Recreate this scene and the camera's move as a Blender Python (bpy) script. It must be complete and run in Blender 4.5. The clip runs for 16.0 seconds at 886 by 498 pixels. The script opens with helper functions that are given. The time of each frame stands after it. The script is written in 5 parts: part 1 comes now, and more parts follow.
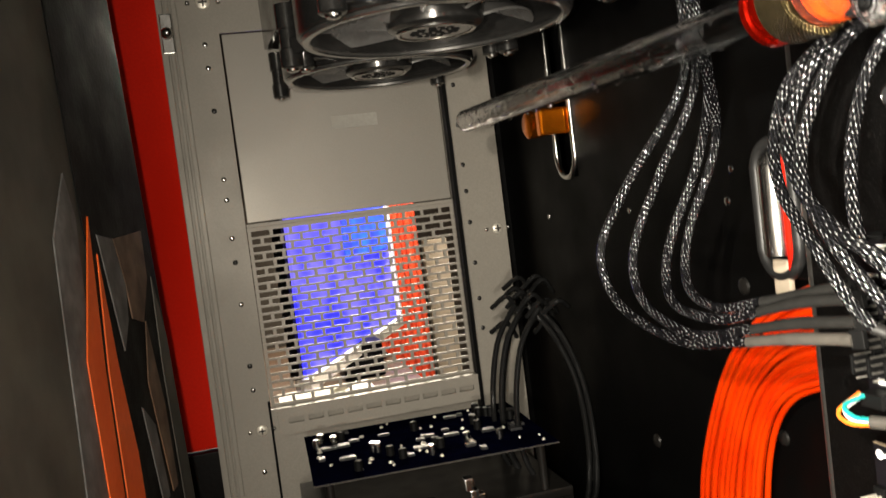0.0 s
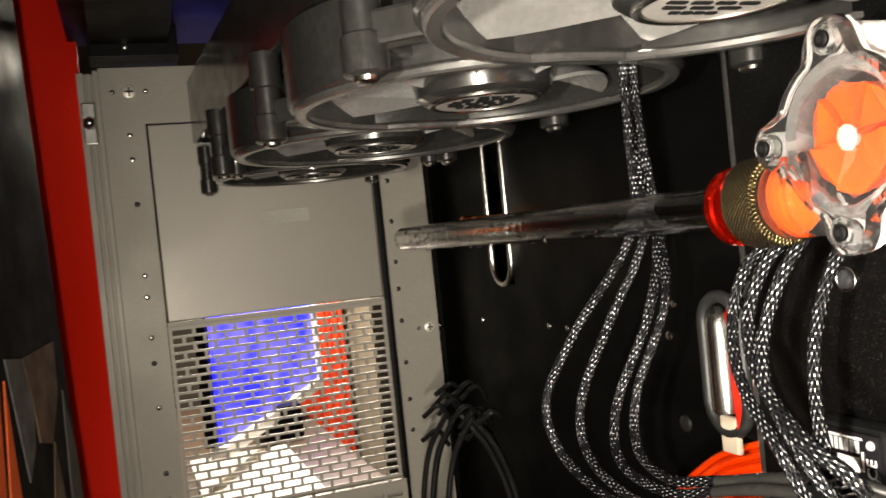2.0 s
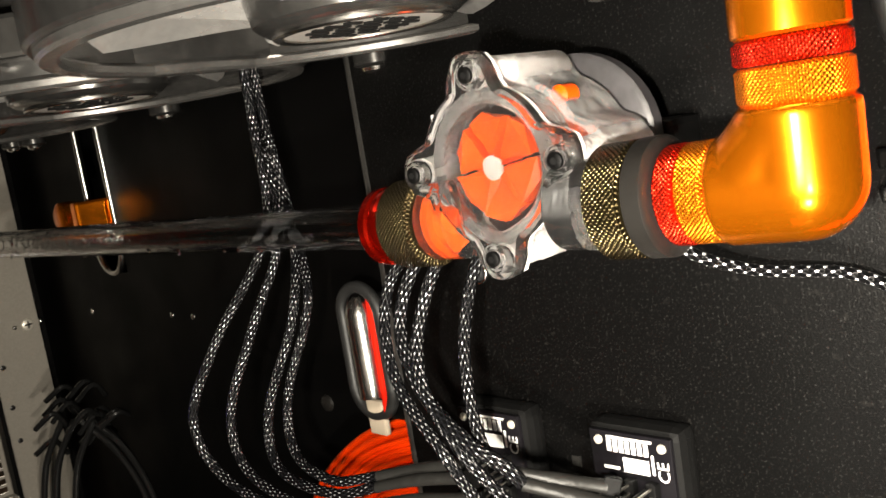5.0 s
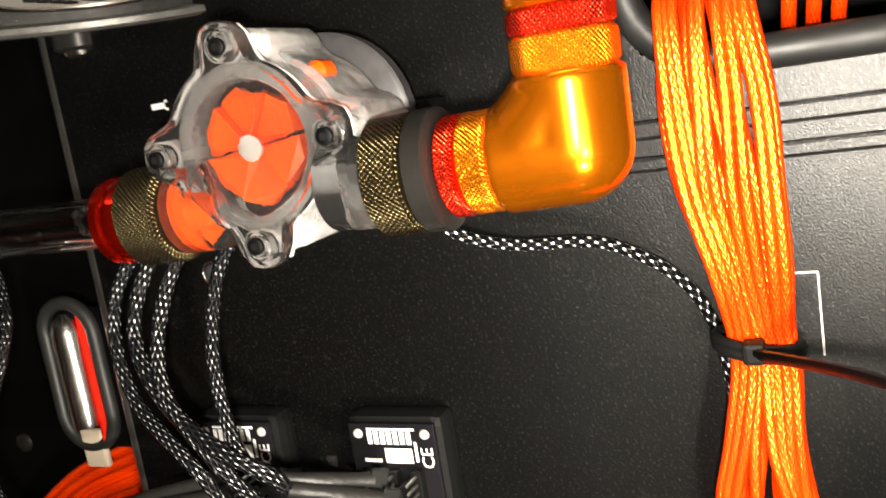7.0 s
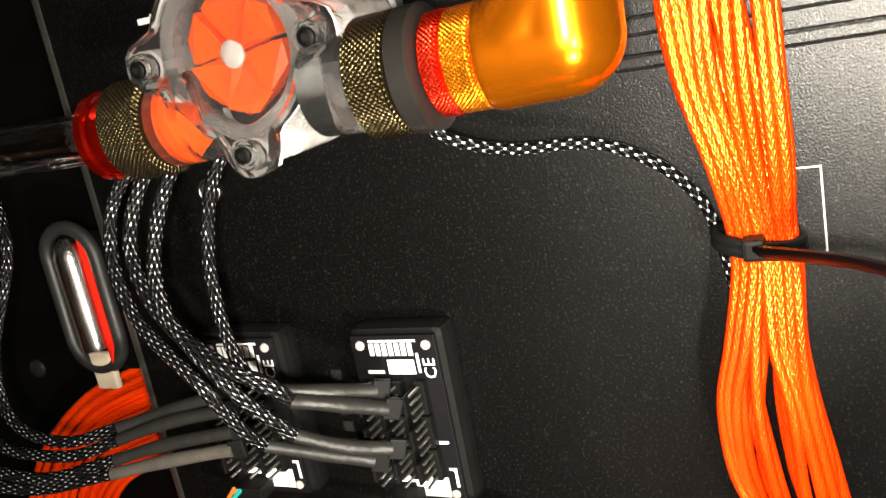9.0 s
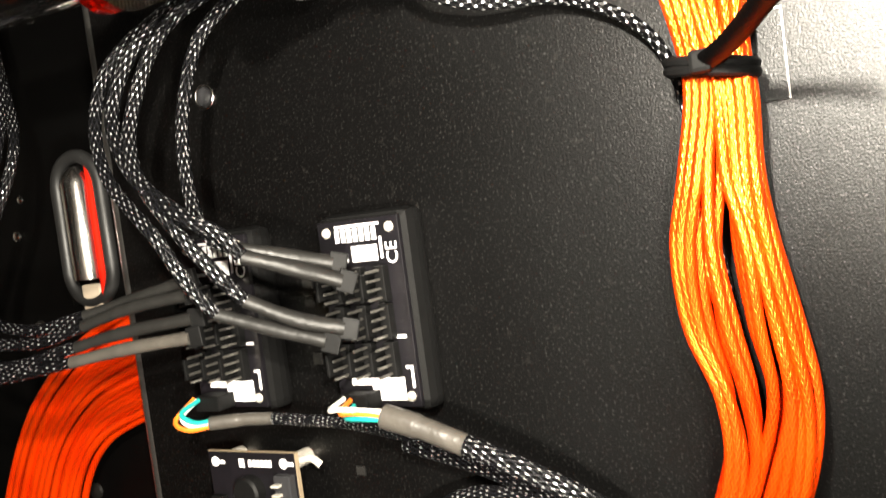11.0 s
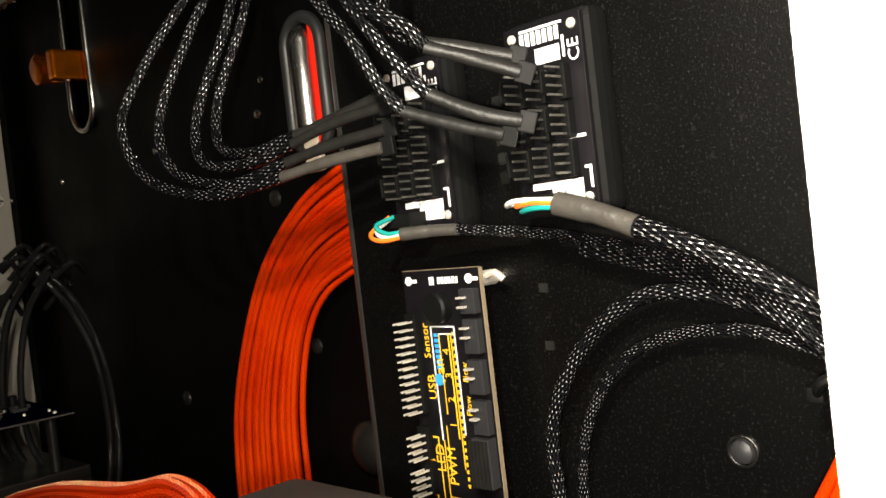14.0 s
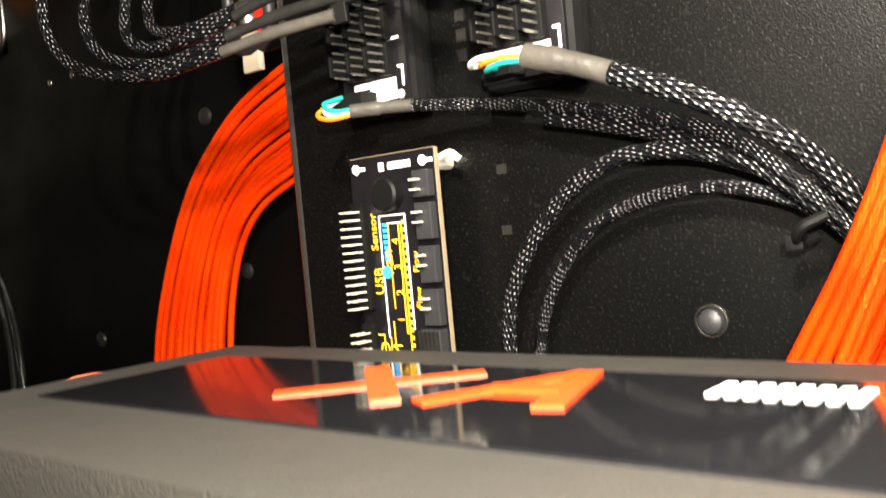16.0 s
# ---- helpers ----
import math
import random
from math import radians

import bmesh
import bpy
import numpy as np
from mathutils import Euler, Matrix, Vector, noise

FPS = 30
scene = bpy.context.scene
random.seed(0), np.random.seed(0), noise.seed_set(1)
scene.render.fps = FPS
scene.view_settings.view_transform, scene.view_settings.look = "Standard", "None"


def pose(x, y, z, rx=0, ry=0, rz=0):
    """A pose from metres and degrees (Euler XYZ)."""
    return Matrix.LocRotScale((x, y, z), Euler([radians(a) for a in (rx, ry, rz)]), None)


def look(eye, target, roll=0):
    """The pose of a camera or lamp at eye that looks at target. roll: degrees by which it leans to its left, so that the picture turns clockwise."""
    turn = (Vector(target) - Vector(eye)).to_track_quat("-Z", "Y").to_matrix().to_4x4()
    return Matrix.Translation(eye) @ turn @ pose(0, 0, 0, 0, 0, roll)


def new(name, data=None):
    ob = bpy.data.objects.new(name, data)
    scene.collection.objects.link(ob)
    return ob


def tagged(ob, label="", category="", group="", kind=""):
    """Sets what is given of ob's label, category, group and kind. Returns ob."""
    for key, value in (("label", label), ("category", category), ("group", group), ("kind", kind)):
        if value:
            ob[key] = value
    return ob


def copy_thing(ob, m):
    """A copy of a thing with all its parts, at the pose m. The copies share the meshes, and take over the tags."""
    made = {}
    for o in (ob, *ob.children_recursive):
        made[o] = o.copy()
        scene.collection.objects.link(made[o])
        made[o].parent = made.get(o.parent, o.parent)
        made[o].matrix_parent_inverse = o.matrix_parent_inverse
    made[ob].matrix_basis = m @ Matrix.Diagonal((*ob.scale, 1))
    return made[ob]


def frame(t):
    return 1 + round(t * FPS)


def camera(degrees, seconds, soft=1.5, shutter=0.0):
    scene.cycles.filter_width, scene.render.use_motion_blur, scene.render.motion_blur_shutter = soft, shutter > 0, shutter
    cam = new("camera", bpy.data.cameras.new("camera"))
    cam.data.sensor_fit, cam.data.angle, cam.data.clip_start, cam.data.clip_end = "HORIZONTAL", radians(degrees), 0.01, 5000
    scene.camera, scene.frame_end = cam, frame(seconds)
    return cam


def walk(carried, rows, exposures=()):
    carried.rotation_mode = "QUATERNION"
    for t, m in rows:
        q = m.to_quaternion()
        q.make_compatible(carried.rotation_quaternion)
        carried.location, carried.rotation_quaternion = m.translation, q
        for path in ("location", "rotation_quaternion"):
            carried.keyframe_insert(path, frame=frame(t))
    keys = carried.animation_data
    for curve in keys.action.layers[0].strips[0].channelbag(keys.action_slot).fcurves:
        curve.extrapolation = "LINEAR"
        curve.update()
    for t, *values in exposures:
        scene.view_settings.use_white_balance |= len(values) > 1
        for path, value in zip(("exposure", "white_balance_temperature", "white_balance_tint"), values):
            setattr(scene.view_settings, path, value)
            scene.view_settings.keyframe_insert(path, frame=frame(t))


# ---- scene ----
cam = camera(53.1, 16.0, shutter=0.5)
PATH = [
    (0, (0.294, 0.237, 0.686), (0.784, 2.173, 0.574), -7.2),
    (0.5, (0.292, 0.245, 0.703), (0.793, 2.179, 0.618), -6.1),
    (1, (0.295, 0.248, 0.71), (0.845, 2.171, 0.677), -6.5),
    (1.5, (0.293, 0.247, 0.718), (0.885, 2.158, 0.714), -6.7),
    (2, (0.295, 0.255, 0.727), (0.966, 2.139, 0.703), -5.9),
    (2.5, (0.296, 0.258, 0.739), (1.112, 2.082, 0.643), -7.1),
    (3, (0.292, 0.263, 0.743), (1.322, 1.972, 0.614), -6.3),
    (3.5, (0.293, 0.268, 0.747), (1.491, 1.862, 0.593), -6.5),
    (3.7, (0.2925, 0.269, 0.7485), (1.551, 1.801, 0.530), -7.7),
    (5.8, (0.288, 0.28, 0.754), (1.87, 1.471, 0.475), -9.0),
    (6, (0.286, 0.284, 0.753), (1.952, 1.349, 0.454), -9.3),
    (6.5, (0.285, 0.29, 0.747), (2.036, 1.21, 0.45), -8.9),
    (7, (0.286, 0.295, 0.747), (2.075, 1.114, 0.393), -9.1),
    (7.5, (0.287, 0.296, 0.746), (2.071, 1.079, 0.296), -9.3),
    (8, (0.287, 0.295, 0.747), (2.057, 1.104, 0.283), -9.9),
    (8.5, (0.288, 0.293, 0.747), (2.033, 1.135, 0.252), -10.8),
    (8.7, (0.289, 0.293, 0.746), (2.019, 1.149, 0.223), -11.2),
    (10.8, (0.291, 0.275, 0.663), (2.037, 1.243, 0.553), -8.1),
    (11, (0.29, 0.273, 0.657), (2.028, 1.258, 0.553), -7.6),
    (11.5, (0.293, 0.271, 0.643), (2.007, 1.297, 0.55), -7.1),
    (12, (0.295, 0.271, 0.634), (1.948, 1.394, 0.575), -7.6),
    (12.5, (0.296, 0.267, 0.628), (1.847, 1.528, 0.559), -7.7),
    (13, (0.294, 0.263, 0.618), (1.78, 1.598, 0.537), -7.8),
    (13.5, (0.296, 0.258, 0.609), (1.671, 1.709, 0.551), -7.4),
    (14, (0.295, 0.261, 0.601), (1.696, 1.687, 0.55), -6.6),
    (14.5, (0.294, 0.267, 0.596), (1.76, 1.627, 0.543), -6.7),
    (15, (0.295, 0.271, 0.593), (1.789, 1.598, 0.524), -7.0),
    (15.5, (0.296, 0.278, 0.587), (1.789, 1.604, 0.47), -6.9),
    (16, (0.295, 0.282, 0.564), (1.826, 1.568, 0.508), -5.3),
]
EXPOSURES = [(0.0, 0.45), (0.5, 0.5), (1.0, 0.5), (2.0, 0.5), (3.0, 0.3), (3.5, 0.2), (6.0, -0.15), (8.5, -0.35), (11.0, 0.25), (12.5, 0.0), (13.0, -0.2), (13.5, -0.6), (14.0, -0.5), (15.0, 0.2), (16.0, 0.6)]
walk(cam, [(t, look(eye, target, roll)) for t, eye, target, roll in PATH], EXPOSURES)

# ---- light ----
world = bpy.data.worlds.new("dim_room")
scene.world = world
world.use_nodes = True
world.node_tree.nodes["Background"].inputs[0].default_value = (0.9, 0.75, 0.6, 1)
world.node_tree.nodes["Background"].inputs[1].default_value = 0.0015


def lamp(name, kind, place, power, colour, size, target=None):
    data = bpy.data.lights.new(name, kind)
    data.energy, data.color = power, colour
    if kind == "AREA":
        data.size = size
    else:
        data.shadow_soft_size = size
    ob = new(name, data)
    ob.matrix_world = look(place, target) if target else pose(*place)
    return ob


# three fixed lamps, all lit together, stand in for one torch carried along
lamp("torch_standin_start", "POINT", (0.272, 0.238, 0.690), 4.4, (1.0, 0.92, 0.78), 0.006)
lamp("torch_standin_middle", "AREA", (0.262, 0.290, 0.735), 3.0, (1.0, 0.92, 0.78), 0.011, (0.508, 0.290, 0.690))
lamp("torch_standin_end", "AREA", (0.268, 0.252, 0.595), 2.5, (1.0, 0.92, 0.78), 0.011, (0.508, 0.270, 0.575))
lamp("room_lamp", "AREA", (0.7, 2.9, 1.3), 60.0, (1.0, 0.88, 0.7), 0.4, (0.55, 2.6, 0.2))


# ---- materials ----
def nodes_of(name):
    m = bpy.data.materials.new(name)
    m.use_nodes = True
    t = m.node_tree
    return m, t, t.nodes["Principled BSDF"], t.nodes, t.links


def math_node(t, op, a, b=None):
    n = t.nodes.new("ShaderNodeMath")
    n.operation = op
    for i, v in enumerate((a, b)):
        if v is None:
            continue
        if isinstance(v, (int, float)):
            n.inputs[i].default_value = v
        else:
            t.links.new(v, n.inputs[i])
    return n.outputs[0]


def mixed(t, fac, a, b):
    n = t.nodes.new("ShaderNodeMix")
    n.data_type = "RGBA"
    for sock, v in ((n.inputs[0], fac), (n.inputs[6], a), (n.inputs[7], b)):
        if isinstance(v, (int, float)):
            sock.default_value = v
        elif isinstance(v, tuple):
            sock.default_value = (*v[:3], 1)
        else:
            t.links.new(v, sock)
    return n.outputs[2]


def noise_fac(t, scale, detail=3.0, lo=0.35, hi=0.65, coord="Object"):
    tc = t.nodes.new("ShaderNodeTexCoord")
    n = t.nodes.new("ShaderNodeTexNoise")
    n.inputs["Scale"].default_value, n.inputs["Detail"].default_value = scale, detail
    t.links.new(tc.outputs[coord], n.inputs["Vector"])
    r = t.nodes.new("ShaderNodeMapRange")
    r.inputs[1].default_value, r.inputs[2].default_value = lo, hi
    t.links.new(n.outputs[0], r.inputs[0])
    return r.outputs[0]


def surface(name, colour, other=None, rough=0.5, metal=0.0, grain=400.0, stain=18.0, bump=0.15, depth=0.0004, spec=0.5, coat=0.0, rough2=None):
    """Paint, plastic or metal with fine grain, broad stains and relief."""
    m, t, b, n, l = nodes_of(name)
    other = other or tuple(c * 0.75 for c in colour)
    fine, broad = noise_fac(t, grain), noise_fac(t, stain, 5)
    c = mixed(t, math_node(t, "MULTIPLY", fine, 0.5), colour, other)
    c = mixed(t, math_node(t, "MULTIPLY", broad, 0.6), c, other)
    l.new(c, b.inputs["Base Color"])
    r = n.new("ShaderNodeMapRange")
    r.inputs[3].default_value, r.inputs[4].default_value = rough, rough2 or min(1, rough * 1.35)
    l.new(broad, r.inputs[0])
    l.new(r.outputs[0], b.inputs["Roughness"])
    b.inputs["Metallic"].default_value = metal
    b.inputs["Specular IOR Level"].default_value = spec
    b.inputs["Coat Weight"].default_value = coat
    if bump:
        bn = n.new("ShaderNodeBump")
        bn.inputs["Strength"].default_value, bn.inputs["Distance"].default_value = bump, depth
        l.new(fine, bn.inputs["Height"])
        l.new(bn.outputs[0], b.inputs["Normal"])
    return m


def braid(name, thread, gap, fleck=None, around=8, along=5.0, rough=0.35, cut=0.25, spec=0.5, tint=(1, 1, 1), ior=1.5, patchy=(0.44, 0.54), metal=0.85):
    """Woven sleeve: two crossing sets of threads along the cable's own coordinates."""
    m, t, b, n, l = nodes_of(name)
    uv = n.new("ShaderNodeUVMap")
    sep = n.new("ShaderNodeSeparateXYZ")
    l.new(uv.outputs[0], sep.inputs[0])
    u = math_node(t, "MULTIPLY", sep.outputs[0], around * 2 * math.pi)
    v = math_node(t, "MULTIPLY", sep.outputs[1], along * 2 * math.pi)
    a = math_node(t, "SINE", math_node(t, "ADD", u, v))
    c = math_node(t, "SINE", math_node(t, "SUBTRACT", u, v))
    weave = math_node(t, "MULTIPLY", a, c)
    height = math_node(t, "MAXIMUM", a, c)
    edge = n.new("ShaderNodeMapRange")
    edge.inputs[1].default_value, edge.inputs[2].default_value = 0.0, 0.7
    l.new(height, edge.inputs[0])
    col = mixed(t, edge.outputs[0], gap, thread)
    if fleck:
        f = n.new("ShaderNodeMapRange")
        f.inputs[1].default_value, f.inputs[2].default_value = cut, cut + 0.12
        l.new(weave, f.inputs[0])
        some = math_node(t, "MULTIPLY", f.outputs[0], math_node(t, "GREATER_THAN", a, 0.0))
        some = math_node(t, "MULTIPLY", some, noise_fac(t, 260, 2, *patchy))
        col = mixed(t, some, col, fleck)
        l.new(math_node(t, "MULTIPLY", some, metal), b.inputs["Metallic"])
    else:
        col = mixed(t, math_node(t, "MULTIPLY", noise_fac(t, 60, 3), 0.35), col, (thread[0], thread[1] * 1.9, thread[2]))
    l.new(col, b.inputs["Base Color"])
    b.inputs["Roughness"].default_value = rough
    b.inputs["Specular IOR Level"].default_value = spec
    b.inputs["Specular Tint"].default_value = (*tint, 1)
    b.inputs["IOR"].default_value = ior
    bn = n.new("ShaderNodeBump")
    bn.inputs["Strength"].default_value, bn.inputs["Distance"].default_value = 0.6 if fleck else 0.28, 0.0005
    l.new(height, bn.inputs["Height"])
    l.new(bn.outputs[0], b.inputs["Normal"])
    return m


def knurl(name, colour, metal=1.0, rough=0.25, around=44, along=6.0):
    """Anodised metal with a crossed knurl."""
    m, t, b, n, l = nodes_of(name)
    uv = n.new("ShaderNodeUVMap")
    sep = n.new("ShaderNodeSeparateXYZ")
    l.new(uv.outputs[0], sep.inputs[0])
    u = math_node(t, "MULTIPLY", sep.outputs[0], around * 2 * math.pi)
    v = math_node(t, "MULTIPLY", sep.outputs[1], around * 2 * math.pi)
    a = math_node(t, "SINE", math_node(t, "ADD", u, v))
    c = math_node(t, "SINE", math_node(t, "SUBTRACT", u, v))
    height = math_node(t, "MULTIPLY", math_node(t, "ABSOLUTE", a), math_node(t, "ABSOLUTE", c))
    l.new(mixed(t, math_node(t, "MULTIPLY", noise_fac(t, 300), 0.5), colour, tuple(x * 0.6 for x in colour)), b.inputs["Base Color"])
    b.inputs["Metallic"].default_value, b.inputs["Roughness"].default_value = metal, rough
    bn = n.new("ShaderNodeBump")
    bn.inputs["Strength"].default_value, bn.inputs["Distance"].default_value = 0.8, 0.0005
    l.new(height, bn.inputs["Height"])
    l.new(bn.outputs[0], b.inputs["Normal"])
    return m


def powder(name):
    """Black powder coat: dark grain with a satin sheen, its glints painted as small pale flecks."""
    m, t, b, n, l = nodes_of(name)
    broad = noise_fac(t, 14, 5)
    flecks = noise_fac(t, 1250, 2, 0.58, 0.74)
    # coarser pale specks, also glitter put into the base colour
    coarse_flecks = noise_fac(t, 420, 2, 0.66, 0.78)
    c = mixed(t, math_node(t, "MULTIPLY", broad, 0.6), (0.0014, 0.0013, 0.0013), (0.0009, 0.0009, 0.0009))
    c = mixed(t, flecks, c, (0.0095, 0.0092, 0.0086))
    c = mixed(t, math_node(t, "MULTIPLY", coarse_flecks, 0.35), c, (0.018, 0.017, 0.0155))
    l.new(c, b.inputs["Base Color"])
    r = n.new("ShaderNodeMapRange")
    r.inputs[3].default_value, r.inputs[4].default_value = 0.33, 0.36
    l.new(broad, r.inputs[0])
    l.new(r.outputs[0], b.inputs["Roughness"])
    s = n.new("ShaderNodeMapRange")
    s.inputs[3].default_value, s.inputs[4].default_value = 0.26, 0.60
    l.new(flecks, s.inputs[0])
    l.new(s.outputs[0], b.inputs["Specular IOR Level"])
    bn = n.new("ShaderNodeBump")
    bn.inputs["Strength"].default_value, bn.inputs["Distance"].default_value = 0.5, 0.00006
    l.new(noise_fac(t, 1900), bn.inputs["Height"])
    l.new(bn.outputs[0], b.inputs["Normal"])
    return m


def clear(name, colour=(1, 1, 1), rough=0.03, ior=1.49, through_part=1.0, wavy=0.1, scale=120):
    m, t, b, n, l = nodes_of(name)
    b.inputs["Base Color"].default_value = (*colour, 1)
    b.inputs["Transmission Weight"].default_value = through_part
    b.inputs["Roughness"].default_value, b.inputs["IOR"].default_value = rough, ior
    bn = n.new("ShaderNodeBump")
    bn.inputs["Strength"].default_value, bn.inputs["Distance"].default_value = wavy, 0.0005
    l.new(noise_fac(t, scale), bn.inputs["Height"])
    l.new(bn.outputs[0], b.inputs["Normal"])
    return m


def glow(name, colour, strength, other=None, scale=4.0):
    m, t, b, n, l = nodes_of(name)
    b.inputs["Base Color"].default_value = (0.02, 0.02, 0.02, 1)
    b.inputs["Emission Strength"].default_value = strength
    c = mixed(t, noise_fac(t, scale, 1), colour, other or colour)
    l.new(c, b.inputs["Emission Color"])
    return m


BLACK_COAT = powder("black_powder_coat")
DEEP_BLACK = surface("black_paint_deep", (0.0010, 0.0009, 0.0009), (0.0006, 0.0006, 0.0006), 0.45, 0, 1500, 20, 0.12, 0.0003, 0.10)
GREY_STEEL = surface("grey_painted_steel", (0.30, 0.275, 0.235), (0.235, 0.215, 0.185), 0.42, 0.15, 700, 9, 0.12, 0.0003)
GREY_PLATE = surface("brushed_grey_plate", (0.29, 0.27, 0.235), (0.24, 0.22, 0.195), 0.36, 0.3, 900, 6, 0.1, 0.0002)
WHITE_STEEL = surface("pale_steel_flange", (0.62, 0.6, 0.57), (0.5, 0.48, 0.45), 0.4, 0.1, 600, 30)
STEEL = surface("bright_steel", (0.75, 0.73, 0.7), (0.55, 0.53, 0.5), 0.18, 1, 500, 60, 0.05)
PIN_DULL = surface("dull_pin", (0.42, 0.40, 0.36), (0.22, 0.21, 0.19), 0.3, 0.9, 2000, 200, 0)
PIN_METAL = surface("tinned_pin", (0.8, 0.76, 0.68), (0.62, 0.57, 0.48), 0.35, 0.5, 2000, 200, 0)
# lighter copy of the fan black: highlights on the lip put into the colour
FAN_LIP_SHINE = surface("fan_lip_shine", (0.42, 0.41, 0.395), (0.26, 0.25, 0.24), 0.2, 0.92, 500, 60, 0.05, 0.0002, 0.6)
FAN_BLACK = surface("glossy_black_fan", (0.17, 0.166, 0.16), (0.08, 0.078, 0.076), 0.15, 0.9, 500, 60, 0.05, 0.0002, 0.6, 0.0, 0.26)
BLADE = surface("fan_blade_grey", (0.38, 0.37, 0.355), (0.22, 0.215, 0.21), 0.24, 0.65, 500, 60, 0.03, 0.0002, 0.6)
LABEL_SILVER = surface("silver_label", (0.55, 0.52, 0.48), (0.4, 0.38, 0.36), 0.3, 0.6, 900, 90, 0.05)
RUBBER = surface("black_rubber", (0.012, 0.012, 0.012), None, 0.42, 0, 600, 60, 0.08, 0.0003, 0.45)
PLASTIC = surface("black_plastic", (0.004, 0.004, 0.004), None, 0.5, 0, 700, 60, 0.1, 0.0002, 0.13)
RED_PAINT = surface("red_paint", (0.55, 0.010, 0.001), (0.42, 0.007, 0.001), 0.65, 0, 500, 5, 0.05, 0.0003, 0.1)
ORANGE_BRAID = braid("orange_braid", (0.82, 0.032, 0.0008), (0.24, 0.0025, 0.0), None, 10, 3.4, 0.30, 0.25, 1.0, (1.0, 0.60, 0.08), 2.0)
BLACK_BRAID = braid("black_fleck_braid", (0.005, 0.005, 0.006), (0.002, 0.002, 0.002), (0.95, 0.95, 0.97), 8, 3.0, 0.26, 0.52, 0.16)
FINE_BRAID = braid("fine_fleck_braid", (0.005, 0.005, 0.006), (0.002, 0.002, 0.002), (0.97, 0.97, 0.98), 11, 3.8, 0.26, 0.50, 0.14)
THIN_BRAID = braid("thin_fleck_braid", (0.005, 0.005, 0.006), (0.002, 0.002, 0.002), (0.92, 0.92, 0.94), 4, 2.6, 0.3, 0.45, 0.16, patchy=(0.2, 0.4), metal=0.3)
BLACK_WIRE = surface("black_cable_jacket", (0.010, 0.010, 0.010), None, 0.18, 0, 400, 60, 0.1, 0.0003)
HEATSHRINK = surface("grey_heatshrink", (0.014, 0.0135, 0.0125), (0.008, 0.0078, 0.0074), 0.40, 0, 200, 60, 0.3, 0.0006, 0.28)
HEATSHRINK_PALE = surface("pale_heatshrink", (0.062, 0.056, 0.048), (0.036, 0.033, 0.029), 0.32, 0, 200, 60, 0.35, 0.0006, 0.5)
OLIVE_KNURL = knurl("olive_knurl", (0.050, 0.037, 0.016), 0.92, 0.25, 30)
RED_KNURL = knurl("red_knurl", (0.70, 0.02, 0.005), 0.92, 0.2, 30)
ORANGE_KNURL = knurl("orange_knurl", (0.92, 0.25, 0.006), 0.92, 0.22, 32)
ORANGE_ANODISED = surface("orange_anodised", (0.80, 0.205, 0.004), (0.70, 0.17, 0.003), 0.17, 0.92, 300, 30, 0.03, 0.0002)
RED_GLOSS = surface("red_anodised", (0.60, 0.012, 0.003), (0.45, 0.008, 0.002), 0.13, 0.95, 300, 30, 0.02)
BLACK_RING = surface("black_anodised", (0.012, 0.011, 0.010), None, 0.28, 0.25, 400, 60, 0.05)
ACRYLIC = clear("clear_acrylic", (1.0, 1.0, 1.0), 0.01, 1.48, 0.994, 0.2, 160)
FROSTED = clear("frosted_acrylic", (1.0, 0.99, 0.98), 0.22, 1.46, 0.45, 0.6, 350)
CUT_ACRYLIC = clear("cut_acrylic", (1.0, 0.99, 0.98), 0.06, 1.49, 0.86, 1.0, 190)
GLASS_TUBE = clear("clear_tube", (0.97, 0.97, 0.97), 0.02, 1.45)
IMPELLER = surface("orange_impeller", (0.95, 0.092, 0.001), (0.82, 0.070, 0.001), 0.3, 0, 200, 60, 0.02, 0.0002, 0.3)
CHAMBER = surface("dark_chamber", (0.055, 0.012, 0.008), (0.02, 0.008, 0.006), 0.25, 0, 300, 90, 0.05)
PUMP_BACK = surface("pump_back_plate", (0.05, 0.045, 0.05), (0.02, 0.02, 0.02), 0.4, 0, 300, 60, 0.05)
PCB_BLACK = surface("black_circuit_board", (0.004, 0.004, 0.0045), (0.006, 0.005, 0.007), 0.3, 0, 300, 80, 0.03, 0.0002, 0.3)
PCB_BLUE = surface("dark_blue_circuit_board", (0.0015, 0.002, 0.010), (0.001, 0.001, 0.003), 0.6, 0, 260, 60, 0.05, 0.0003, 0.0)
INK_WHITE = surface("white_ink", (0.85, 0.85, 0.85), (0.75, 0.75, 0.75), 0.5, 0, 900, 90, 0)
INK_YELLOW = surface("yellow_ink", (0.85, 0.52, 0.02), (0.75, 0.44, 0.02), 0.5, 0, 900, 90, 0)
INK_BLUE = surface("blue_ink", (0.03, 0.35, 0.85), None, 0.5, 0, 900, 90, 0)
INK_ORANGE = surface("orange_print", (0.60, 0.045, 0.002), (0.5, 0.035, 0.002), 0.4, 0, 300, 60, 0.03)
CHIP = surface("grey_chip", (0.022, 0.022, 0.024), None, 0.4, 0, 900, 90, 0.05, 0.0002, 0.35)
WIRE_WHITE = surface("white_wire", (0.75, 0.74, 0.7), None, 0.35, 0, 500, 90, 0)
WIRE_TEAL = surface("teal_wire", (0.01, 0.30, 0.26), None, 0.35, 0, 500, 90, 0)
WIRE_ORANGE = surface("orange_wire", (0.9, 0.2, 0.02), None, 0.35, 0, 500, 90, 0)
